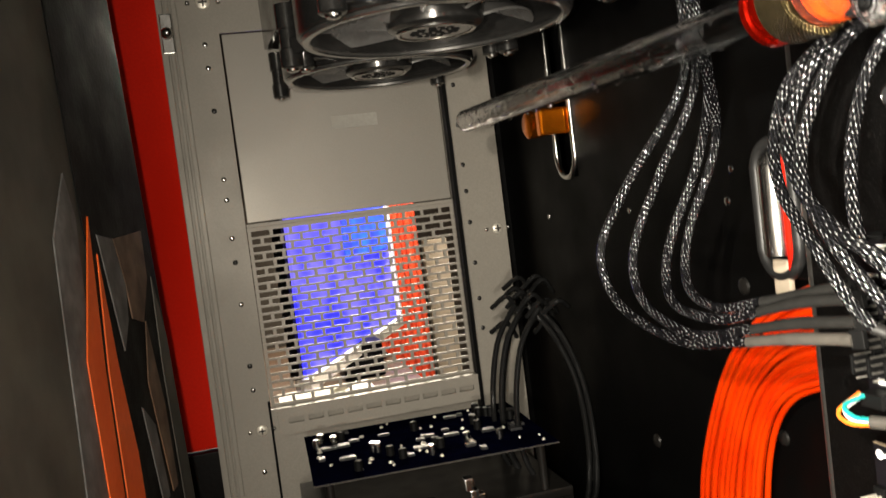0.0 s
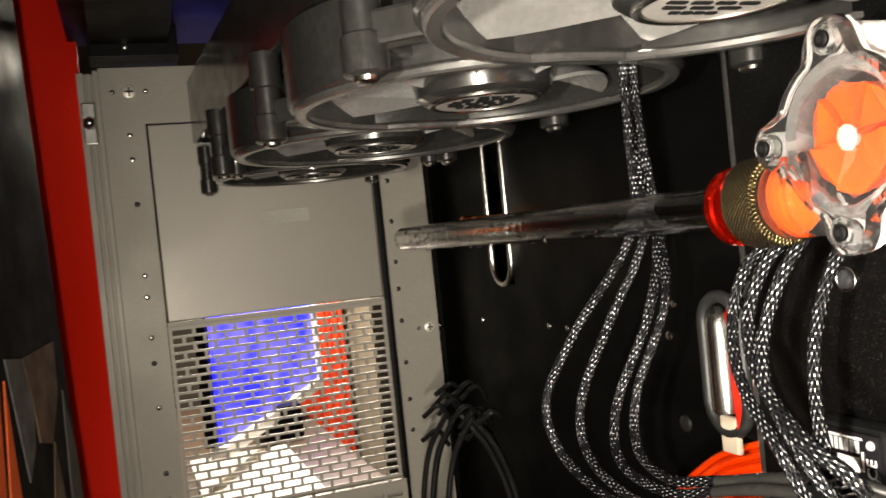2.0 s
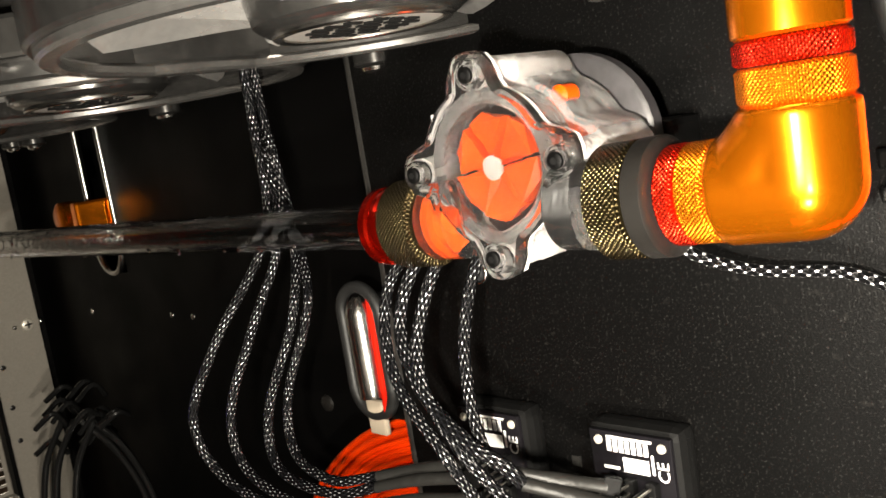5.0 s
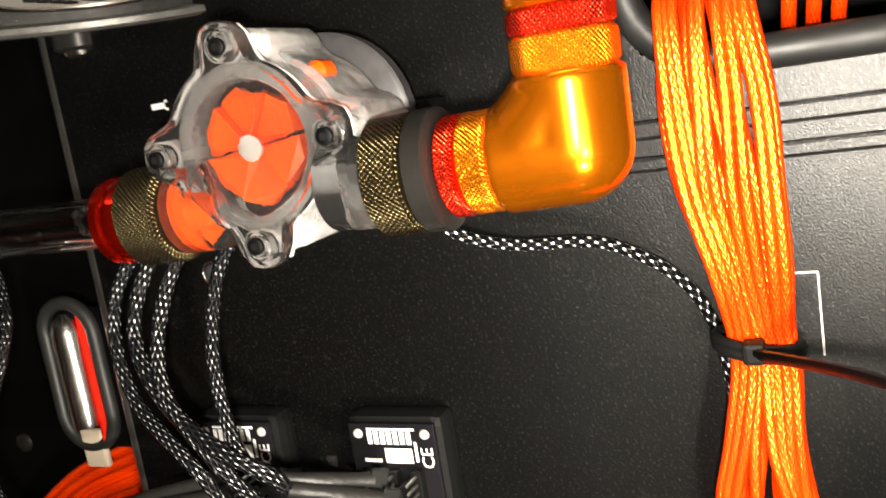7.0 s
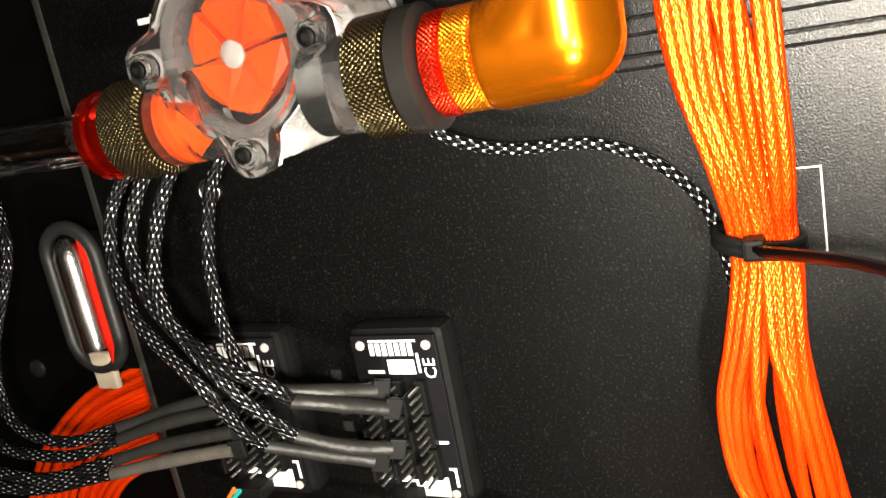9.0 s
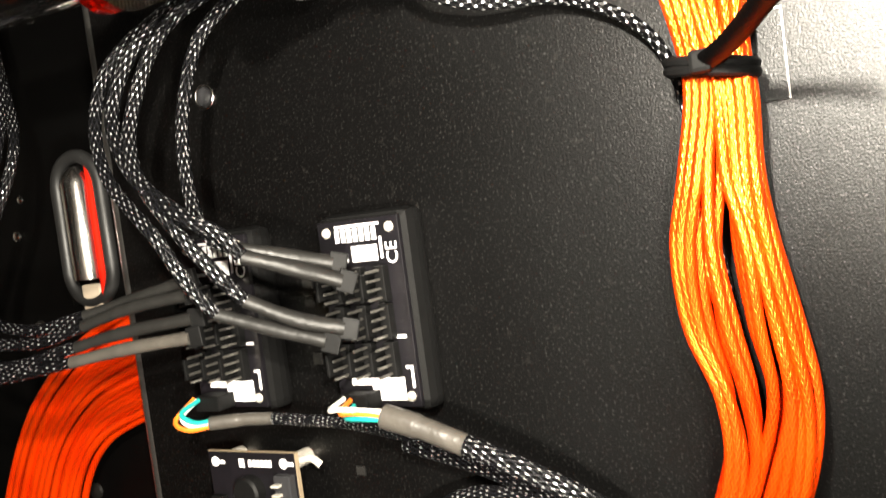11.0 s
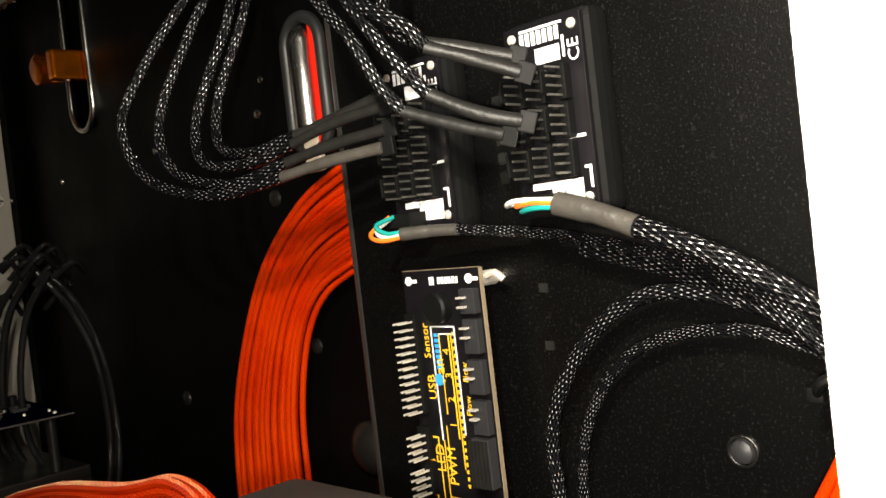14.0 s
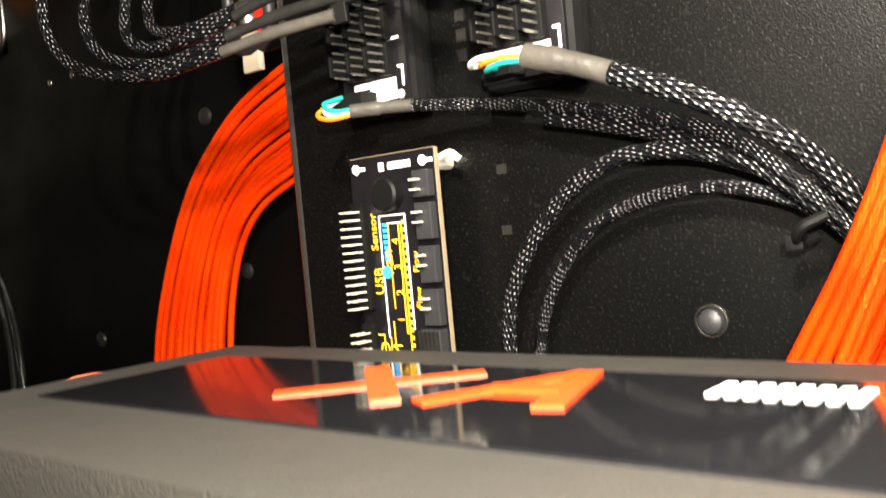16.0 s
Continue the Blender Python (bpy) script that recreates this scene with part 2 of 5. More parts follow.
PSU_COAT = surface("rough_black_coat", (0.028, 0.026, 0.023), (0.016, 0.015, 0.013), 0.5, 0, 1400, 30, 0.3, 0.0004, 0.22)
PSU_GLOSS = surface("glossy_black_label", (0.006, 0.006, 0.007), None, 0.06, 0, 200, 30, 0.02, 0.0002, 0.9)
DOOR_DARK = surface("dark_door_panel", (0.085, 0.077, 0.06), (0.015, 0.014, 0.011), 0.55, 0, 30, 9, 0.3, 0.0006)
DOOR_BLACK = surface("black_door_area", (0.0025, 0.002, 0.0018), None, 0.5, 0, 300, 30, 0.2, 0.0004, 0.12)
SHAPE_ORANGE = surface("orange_door_shape", (0.85, 0.13, 0.008), (0.7, 0.09, 0.006), 0.5, 0, 200, 20, 0.05)
SHAPE_GREY = surface("grey_door_shape", (0.16, 0.155, 0.15), (0.05, 0.045, 0.04), 0.5, 0, 90, 60, 0.1)
SHAPE_BROWN = surface("brown_door_shape", (0.19, 0.11, 0.06), (0.05, 0.03, 0.02), 0.5, 0, 90, 50, 0.1)
ROOM_PAINT = surface("room_paint", (0.08, 0.065, 0.05), None, 0.7, 0, 60, 3, 0.05)
ROOM_RED = surface("red_curtain", (0.75, 0.075, 0.012), (0.55, 0.03, 0.008), 0.7, 0, 30, 4, 0.1)
PAPER = surface("white_paper", (0.9, 0.87, 0.8), (0.8, 0.77, 0.7), 0.6, 0, 90, 5, 0.05)
WOOD = surface("brown_wood", (0.06, 0.035, 0.02), None, 0.5, 0, 30, 4, 0.1)
# grey metal tone puts the sheen along the black fold into its colour
EDGE_SHEEN = surface("black_edge_sheen", (0.24, 0.235, 0.225), (0.13, 0.127, 0.12), 0.28, 0.9, 900, 40, 0.1, 0.0003)
CUT_EDGE = surface("tan_board_edge", (0.22, 0.17, 0.11), None, 0.5, 0, 600, 90, 0)
BEIGE = surface("beige_board", (0.45, 0.375, 0.285), None, 0.6, 0, 40, 4, 0.1)
SCREEN = glow("blue_screen", (0.010, 0.012, 1.0), 1.8, (0.10, 0.08, 0.50), 7.0)
SCREEN_HOT = glow("cyan_screen", (0.008, 0.10, 1.0), 2.2, (0.01, 0.02, 1.0), 9.0)


# ---- building helpers ----
def part(name, bm, material, parent=None, label="", smooth=False):
    me = bpy.data.meshes.new(name)
    bm.normal_update()
    bm.to_mesh(me)
    bm.free()
    me.materials.append(material)
    if smooth:
        me.polygons.foreach_set("use_smooth", [True] * len(me.polygons))
        me.set_sharp_from_angle(angle=radians(40))
    ob = new(name, me)
    if parent:
        ob.parent = parent
    if label:
        ob["label"] = label
    return ob


def thing(name, label, category, group="", kind=""):
    return tagged(new(name), label, category, group, kind)


def box(bm, a, b, bevel=0.0, m=None):
    """A box from corner a to corner b, with bevelled edges, into bm."""
    v = bmesh.ops.create_cube(bm, size=1)["verts"]
    c = [(p + q) / 2 for p, q in zip(a, b)]
    d = [abs(q - p) for p, q in zip(a, b)]
    for k in v:
        k.co = Vector((c[0] + k.co.x * d[0], c[1] + k.co.y * d[1], c[2] + k.co.z * d[2]))
    if bevel:
        es = list({e for k in v for e in k.link_edges})
        v = list({k for f in bmesh.ops.bevel(bm, geom=es, offset=bevel, segments=2, affect="EDGES", profile=0.6)["faces"] for k in f.verts} | {k for k in v if k.is_valid})
    if m is not None:
        bmesh.ops.transform(bm, matrix=m, verts=v)
    return bm


def boxes(*pairs, bevel=0.0):
    bm = bmesh.new()
    for a, b in pairs:
        box(bm, a, b, bevel)
    return bm


def frame_of(axis):
    """A turn that brings z onto axis."""
    return Vector(axis).to_track_quat("Z", "Y").to_matrix().to_4x4()


def lathe(bm, place, axis, profile, seg=32):
    """Turned solid: profile of (along, radius) round axis at place, with uv in turns."""
    m = Matrix.Translation(place) @ frame_of(axis)
    uv = bm.loops.layers.uv.verify()
    rings = []
    for h, r in profile:
        rings.append([bm.verts.new(m @ Vector((r * math.cos(2 * math.pi * k / seg), r * math.sin(2 * math.pi * k / seg), h))) for k in range(seg)])
    rmax = max(r for _, r in profile)
    for i in range(len(rings) - 1):
        for k in range(seg):
            q = (k + 1) % seg
            f = bm.faces.new((rings[i][k], rings[i][q], rings[i + 1][q], rings[i + 1][k]))
            for loop, (uu, vv) in zip(f.loops, ((k, i), (k + 1, i), (k + 1, i + 1), (k, i + 1))):
                loop[uv].uv = (uu / seg, profile[vv][0] / (2 * math.pi * rmax))
    bm.faces.new(list(reversed(rings[0])))
    bm.faces.new(rings[-1])
    return bm


def ring(bm, place, axis, r0, r1, h0, h1, seg=32):
    """A hollow turned ring between two radii."""
    m = Matrix.Translation(place) @ frame_of(axis)
    prof = [(h0, r0), (h0, r1), (h1, r1), (h1, r0)]
    e = min(0.0007, abs(r1 - r0) / 4, abs(h1 - h0) / 4)
    prof = [(h0, r0 + e), (h0, r1 - e), (h0 + e, r1), (h1 - e, r1), (h1, r1 - e), (h1, r0 + e), (h1 - e, r0), (h0 + e, r0)]
    rings = [[bm.verts.new(m @ Vector((r * math.cos(2 * math.pi * k / seg), r * math.sin(2 * math.pi * k / seg), h))) for k in range(seg)] for h, r in prof]
    for i in range(len(rings)):
        for k in range(seg):
            q = (k + 1) % seg
            j = (i + 1) % len(rings)
            bm.faces.new((rings[i][k], rings[i][q], rings[j][q], rings[j][k]))
    return bm


def spline(pts, n):
    """n points along a smooth curve through pts."""
    p = [Vector(q) for q in pts]
    p = [p[0] * 2 - p[1], *p, p[-1] * 2 - p[-2]]
    out = []
    spans = len(p) - 3
    for i in range(n):
        s = i / (n - 1) * spans
        k = min(int(s), spans - 1)
        f = s - k
        a, b, c, d = p[k:k + 4]
        out.append(0.5 * ((2 * b) + (c - a) * f + (2 * a - 5 * b + 4 * c - d) * f * f + (3 * b - a - 3 * c + d) * f ** 3))
    return out


def tube(bm, pts, r, n=40, seg=10, closed=False, flat=1.0):
    """A round cable along a smooth curve; uv: turns round and lengths along."""
    path = spline(pts, n) if n else [Vector(q) for q in pts]
    uv = bm.loops.layers.uv.verify()
    side = None
    rings, run = [], [0.0]
    for i, p in enumerate(path):
        if i:
            run.append(run[-1] + (p - path[i - 1]).length)
        if closed:
            d = path[(i + 1) % len(path)] - path[i - 1]
        else:
            d = path[min(i + 1, len(path) - 1)] - path[max(i - 1, 0)]
        d.normalize()
        if side is None:
            side = d.orthogonal().normalized()
        side = (side - d * side.dot(d)).normalized()
        up = d.cross(side)
        rr = r(i / (len(path) - 1)) if callable(r) else r
        rings.append([bm.verts.new(p + side * (rr * math.cos(2 * math.pi * k / seg)) + up * (flat * rr * math.sin(2 * math.pi * k / seg))) for k in range(seg)])
    base = r(0.5) if callable(r) else r
    count = len(rings) if closed else len(rings) - 1
    for i in range(count):
        j = (i + 1) % len(rings)
        for k in range(seg):
            q = (k + 1) % seg
            f = bm.faces.new((rings[i][k], rings[i][q], rings[j][q], rings[j][k]))
            v0, v1 = run[i] / (2 * math.pi * base), (run[j] if j else run[-1]) / (2 * math.pi * base)
            for loop, w in zip(f.loops, ((k / seg, v0), ((k + 1) / seg, v0), ((k + 1) / seg, v1), (k / seg, v1))):
                loop[uv].uv = w
    if not closed:
        bm.faces.new(list(reversed(rings[0])))
        bm.faces.new(rings[-1])
    return bm


def plate(bm, axis, depth0, depth1, u0, u1, v0, v1, holes=()):
    """A sheet with square holes. axis x: u is y; axis y: u is x; v is z."""
    us = sorted({u0, u1, *[h[0] for h in holes], *[h[1] for h in holes]})
    vs = sorted({v0, v1, *[h[2] for h in holes], *[h[3] for h in holes]})
    solid = {}
    for i in range(len(us) - 1):
        for j in range(len(vs) - 1):
            cu, cv = (us[i] + us[i + 1]) / 2, (vs[j] + vs[j + 1]) / 2
            solid[i, j] = not any(h[0] < cu < h[1] and h[2] < cv < h[3] for h in holes)

    def at(u, v, d):
        return (d, u, v) if axis == "x" else (u, d, v)

    made = {}

    def vert(*k):
        if k not in made:
            made[k] = bm.verts.new(at(*k))
        return made[k]

    for (i, j), full in solid.items():
        if not full:
            continue
        a, b, c, d = us[i], us[i + 1], vs[j], vs[j + 1]
        bm.faces.new([vert(*k) for k in ((a, c, depth0), (b, c, depth0), (b, d, depth0), (a, d, depth0))])
        bm.faces.new([vert(*k) for k in ((a, d, depth1), (b, d, depth1), (b, c, depth1), (a, c, depth1))])
        for di, dj, p, q in ((-1, 0, (a, c), (a, d)), (1, 0, (b, c), (b, d)), (0, -1, (a, c), (b, c)), (0, 1, (a, d), (b, d))):
            if not solid.get((i + di, j + dj), False):
                bm.faces.new([vert(*p, depth0), vert(*q, depth0), vert(*q, depth1), vert(*p, depth1)])
    bmesh.ops.recalc_face_normals(bm, faces=bm.faces[:])
    return bm


def stadium(y0, y1, z0, z1, x, n=10):
    """Points round an upright or lying slot in a wall that faces along x."""
    w, h = y1 - y0, z1 - z0
    r = min(w, h) / 2
    out = []
    for cy, cz, a0 in ((y1 - r, z1 - r, 0), (y0 + r, z1 - r, 90), (y0 + r, z0 + r, 180), (y1 - r, z0 + r, 270)):
        for k in range(n):
            a = radians(a0 + 90 * k / (n - 1))
            out.append((x, cy + r * math.cos(a), cz + r * math.sin(a)))
    return out


def dome(bm, place, axis, r, h, seg=10):
    return lathe(bm, place, axis, [(0, r), (h * 0.55, r * 0.9), (h * 0.9, r * 0.55), (h, r * 0.15)], seg)


def words(text, place, right, up, size, material, parent, name="lettering", stretch=1.0):
    """Flat lettering in the built-in font as a mesh."""
    data = bpy.data.curves.new(name, "FONT")
    data.body, data.size, data.extrude = text, size, 0.00008
    data.resolution_u = 2
    ob = bpy.data.objects.new(name, data)
    scene.collection.objects.link(ob)
    me = bpy.data.meshes.new_from_object(ob.evaluated_get(bpy.context.evaluated_depsgraph_get()))
    bpy.data.objects.remove(ob)
    bpy.data.curves.remove(data)
    r, u = Vector(right), Vector(up)
    m = Matrix((r * stretch, u, r.cross(u))).transposed().to_4x4()
    me.transform(Matrix.Translation(place) @ m)
    me.materials.clear()
    me.materials.append(material)
    o = new(name, me)
    o.parent = parent
    return o


# ---- the case: shell and walls ----
WALL, DEEP, END = 0.508, 0.545, 0.945

bm = bmesh.new()
plate(bm, "x", WALL, WALL + 0.002, -0.10, 0.526, 0.44, 0.90, [(0.255, 0.3365, 0.747, 0.786)])
tray = tagged(part("wall_tray", bm, BLACK_COAT), "black powder-coated steel mounting tray wall", "wall", kind="structure")
bm = bmesh.new()
tube(bm, [(WALL + 0.004, 0.526, 0.44), (WALL + 0.004, 0.526, 0.90)], 0.0042, 2, 12)
box(bm, (WALL + 0.003, 0.5255, 0.44), (DEEP - 0.012, 0.5295, 0.90))
tagged(part("trim_tray_edge", bm, EDGE_SHEEN, smooth=True), "rounded black folded tray edge with a painted sheen", "trim", kind="structure")

SLOT_FAR = (0.817, 0.850, 0.690, 0.86)
bm = bmesh.new()
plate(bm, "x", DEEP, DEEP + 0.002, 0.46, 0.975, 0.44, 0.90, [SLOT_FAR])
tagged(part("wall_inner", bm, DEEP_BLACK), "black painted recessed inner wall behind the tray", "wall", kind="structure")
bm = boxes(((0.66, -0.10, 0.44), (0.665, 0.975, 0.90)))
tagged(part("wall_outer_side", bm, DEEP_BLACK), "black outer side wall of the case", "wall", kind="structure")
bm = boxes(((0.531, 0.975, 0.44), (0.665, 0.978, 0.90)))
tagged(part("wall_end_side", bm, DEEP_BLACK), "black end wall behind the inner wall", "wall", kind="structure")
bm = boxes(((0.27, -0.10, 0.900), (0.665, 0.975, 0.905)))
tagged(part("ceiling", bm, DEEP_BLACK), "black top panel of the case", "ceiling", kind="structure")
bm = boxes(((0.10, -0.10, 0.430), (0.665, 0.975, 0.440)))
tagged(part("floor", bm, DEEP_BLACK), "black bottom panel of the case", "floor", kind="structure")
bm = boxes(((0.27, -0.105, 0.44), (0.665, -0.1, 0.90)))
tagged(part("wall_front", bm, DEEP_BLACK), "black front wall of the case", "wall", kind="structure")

# slot rim in the inner wall
bm = tube(bmesh.new(), stadium(*SLOT_FAR, DEEP - 0.001), 0.0022, 0, 10, True)
tagged(part("slot_rim", bm, STEEL, smooth=True), "bright rounded steel rim round an upright wall slot", "slot rim")
# a flap past the tray edge carries a pipe in a rounded frame
flap = thing("pipe_holder", "black flap past the tray edge holding a framed metal pipe", "holder")
part("flap", box(bmesh.new(), (0.5175, 0.5297, 0.636), (0.5195, 0.569, 0.690), 0.0006), DEEP_BLACK, flap)
part("frame", tube(bmesh.new(), stadium(0.5425, 0.5665, 0.637, 0.6925, 0.5165), 0.0026, 0, 12, True), RUBBER, flap, "dark rounded frame", True)
part("pipe", lathe(bmesh.new(), (0.5155, 0.5540, 0.646), (0, 0, 1), [(0, 0.0060), (0.036, 0.0060), (0.040, 0.0046), (0.0425, 0.0018)], 24), STEEL, flap, "bright metal pipe", True)
part("tag", box(bmesh.new(), (0.5145, 0.5485, 0.6290), (0.5172, 0.5590, 0.6440), 0.001), BEIGE, flap, "beige tag")
part("red_lead", tube(bmesh.new(), [(0.5165, 0.5475, 0.688), (0.5150, 0.5462, 0.665), (0.5155, 0.5468, 0.640)], 0.0016, 14), RED_PAINT, flap, "red lead", True)

# screws and holes on the inner wall
for y, z, r in ((0.883, 0.662, 0.0022), (0.770, 0.664, 0.002), (0.745, 0.664, 0.002), (0.635, 0.667, 0.0026), (0.628, 0.624, 0.0045), (0.742, 0.518, 0.0045), (0.629, 0.683, 0.002), (0.608, 0.551, 0.004), (0.565, 0.551, 0.004)):
    bm = dome(bmesh.new(), (DEEP, y, z), (-1, 0, 0), r, r * 0.5)
    tagged(part("wall_screw", bm, STEEL if r < 0.003 else BLACK_RING, smooth=True), "small round screw head in the black wall", "screw", "wall screws")
for y, z, r in ((0.477, 0.701, 0.0032), (0.375, 0.5334, 0.0034)):
    s = thing("panel_screw", "black round-head screw with a bright rim in the tray", "screw", "panel screws")
    part("head", dome(bmesh.new(), (WALL, y, z), (-1, 0, 0), r, 0.0022, 16), CHIP, s, smooth=True)
    part("washer", ring(bmesh.new(), (WALL, y, z), (-1, 0, 0), r * 1.05, r * 1.3, 0, 0.0007), STEEL, s, smooth=True)
bm = lathe(bmesh.new(), (DEEP - 0.001, 0.573, 0.506), (-1, 0, 0), [(0, 0.012), (0.003, 0.012), (0.006, 0.009), (0.008, 0.004)], 24)
tagged(part("round_knob", bm, BLACK_RING, smooth=True), "shiny black round knob low on the inner wall", "knob")

# two pressed ribs and small white marks on the tray
for z0, z1 in ((0.7185, 0.7225), (0.7265, 0.7315)):
    bm = boxes(((WALL - 0.0022, 0.10, z0), (WALL, 0.345, z1)), bevel=0.001)
    tagged(part("trim_rib", bm, BLACK_COAT), "black pressed steel rib along the tray", "trim", kind="structure")
for y, z in ((0.484, 0.755), (0.411, 0.756)):
    bm = boxes(((WALL - 0.0006, y - 0.003, z - 0.0009), (WALL, y + 0.003, z + 0.0009)), ((WALL - 0.0006, y - 0.003, z - 0.0016), (WALL, y - 0.0022, z + 0.0016)))
    tagged(part("white_mark", bm, INK_WHITE), "short white painted mark on the tray", "mark", "white marks")

# ---- end wall: grey sheet metal with plate and grille ----
bm = bmesh.new()
plate(bm, "y", END, END + 0.003, 0.289, 0.530, 0.44, 0.876, [(0.318, 0.4865, 0.538, 0.834), (0.40, 0.405, 0.45, 0.452)])
tagged(part("wall_end", bm, GREY_STEEL), "grey painted steel end wall with riveted flanges", "wall", kind="structure")
bm = boxes(((0.274, END - 0.004, 0.44), (0.279, END + 0.003, 0.872)), ((0.2805, END - 0.002, 0.44), (0.2835, END + 0.003, 0.872)), ((0.285, END - 0.003, 0.44), (0.289, END + 0.003, 0.874)), ((0.2785, END + 0.001, 0.44), (0.286, END + 0.003, 0.872)), bevel=0.0006)
tagged(part("trim_flange", bm, GREY_STEEL), "grooved grey steel corner flange", "trim", kind="structure")
cover = thing("cover_plate", "flat grey steel cover plate with a faint label", "plate")
part("sheet", box(bmesh.new(), (0.3195, END - 0.0015, 0.686), (0.485, END + 0.001, 0.8325), 0.0006), GREY_PLATE, cover)
part("sticker", boxes(((0.395, END - 0.0021, 0.752), (0.432, END - 0.0015, 0.762))), surface("faint_sticker", (0.36, 0.34, 0.30), None, 0.5), cover)
bm = boxes(((0.3185, END - 0.001, 0.682), (0.486, END + 0.002, 0.6852)), bevel=0.0005)
tagged(part("trim_plate_joint", bm, GREY_STEEL), "grey steel strip between plate and grille", "trim", kind="structure")

grille = thing("vent_grille", "grey steel vent grille with staggered brick-like slots", "grille")
G0, G1, H0, H1 = 0.3185, 0.486, 0.5395, 0.682
ROWS_N, PITCH = 23, 0.0153
step = (H1 - H0 - 0.004) / ROWS_N
for k in range(ROWS_N + 1):
    z = H0 + 0.002 + k * step
    lo, hi = (H0 if k == 0 else z - 0.0009), (H1 if k == ROWS_N else z + 0.0009)
    part("bar", boxes(((G0, END - 0.0006, lo), (G1, END + 0.0009, hi))), GREY_STEEL, grille)
web_mesh = None
for k in range(ROWS_N):
    z = H0 + 0.002 + (k + 0.5) * step
    x = G0 + 0.003 + (k % 2) * PITCH / 2
    xs = [G0 + 0.0015] + [x + i * PITCH for i in range(12) if G0 + 0.004 < x + i * PITCH < G1 - 0.004] + [G1 - 0.0015]
    for q in xs:
        if web_mesh is None:
            first = part("web", boxes(((-0.0013, -0.0004, -step / 2), (0.0013, 0.0007, step / 2))), GREY_STEEL, grille)
            web_mesh = first.data
        else:
            first = new("web", web_mesh)
            first.parent = grille
        first.location = (q, END, z)

# lower bracket with one row of slots
bm = bmesh.new()
plate(bm, "y", END - 0.012, END - 0.010, 0.322, 0.486, 0.519, 0.540, [(0.330 + i * 0.0155, 0.342 + i * 0.0155, 0.5275, 0.5315) for i in range(10)])
box(bm, (0.322, END - 0.011, 0.5385), (0.486, END - 0.001, 0.540))
tagged(part("slotted_bracket", bm, GREY_STEEL), "grey slotted steel bracket below the grille", "bracket")
bm = boxes(((0.4865, END - 0.010, 0.44), (0.4895, END - 0.0005, 0.85)), ((0.316, END - 0.003, 0.44), (0.3178, END - 0.0002, 0.545)))
tagged(part("trim_dark_joint", bm, DEEP_BLACK), "dark joint beside the grey plates", "trim", kind="structure")

for z in (0.826, 0.808, 0.775, 0.722, 0.706, 0.676, 0.657, 0.624, 0.575, 0.556, 0.49):
    tagged(part("rivet", dome(bmesh.new(), (0.3065, END, z), (0, -1, 0), 0.0021, 0.001), BLACK_RING if int(z * 1000) % 2 else STEEL, smooth=True), "small rivet in the grey flange", "rivet", "flange rivets")
for z in (0.80, 0.778, 0.745, 0.712, 0.69, 0.664, 0.63, 0.60, 0.575):
    tagged(part("rivet", dome(bmesh.new(), (0.499, END, z), (0, -1, 0), 0.0020, 0.0008), BLACK_RING, smooth=True), "small dark rivet in the grey flange", "rivet", "flange rivets")


def cross_screw(place, r):
    s = thing("cross_screw", "bright cross-head screw in the grey flange", "screw", "cross screws")
    part("head", dome(bmesh.new(), place, (0, -1, 0), r, r * 0.4, 16), PIN_METAL, s, smooth=True)
    x, y, z = place
    part("cross_slot", boxes(((x - r * 0.6, y - r * 0.45, z - r * 0.12), (x + r * 0.6, y - r * 0.36, z + r * 0.12)), ((x - r * 0.12, y - r * 0.45, z - r * 0.6), (x + r * 0.12, y - r * 0.36, z + r * 0.6))), BLACK_RING, s)
    for d in (-2.1, 2.1):
        part("stud", dome(bmesh.new(), (x + d * r, y, z), (0, -1, 0), r * 0.4, r * 0.4, 8), STEEL, s, smooth=True)


cross_screw((0.309, END, 0.858), 0.0055)
cross_screw((0.522, END, 0.656), 0.0045)
cross_screw((0.309, END, 0.523), 0.0045)
latch = thing("door_latch", "bright metal ball latch on the corner flange", "latch")
part("plate", box(bmesh.new(), (0.2755, END - 0.007, 0.820), (0.2845, END - 0.0045, 0.850), 0.0008), STEEL, latch)
part("ball", lathe(bmesh.new(), (0.280, END - 0.007, 0.835), (0, -1, 0), [(0, 0.0035), (0.003, 0.0045), (0.006, 0.003), (0.007, 0.001)], 14), STEEL, latch, smooth=True)
bm = boxes(((0.284, END - 0.03, 0.877), (0.345, END + 0.003, 1.08)), ((0.286, 0.30, 0.886), (0.338, END - 0.031, 0.899)), bevel=0.001)
tagged(part("trim_top_rail", bm, DEEP_BLACK), "black steel top rail of the case frame", "trim", kind="structure")
tagged(part("rivet", dome(bmesh.new(), (0.309, END - 0.03, 0.884), (0, -1, 0), 0.002, 0.001), STEEL, smooth=True), "small bright screw in the black rail", "rivet", "flange rivets")

# red door edge and open side door
bm = box(bmesh.new(), (0.05, 0.962, 0.512), (0.276, 0.968, 1.10), 0.001)
tagged(part("red_board", bm, RED_PAINT), "bright red painted board beside the grey flange", "board")
bm = box(bmesh.new(), (0.05, 0.955, 0.44), (0.276, 0.9695, 0.511), 0.001)
tagged(part("black_panel", bm, DOOR_BLACK), "black panel below the red panel", "panel")

door = thing("side_door", "dark open side door with orange and grey shapes inside", "door")
D0, D1 = Vector((0.25, 0.85, 0)), Vector((0.16, 0.30, 0))
along = (D1 - D0).normalized()
face = Vector((-along.y, along.x, 0))
if face.x < 0:
    face = -face


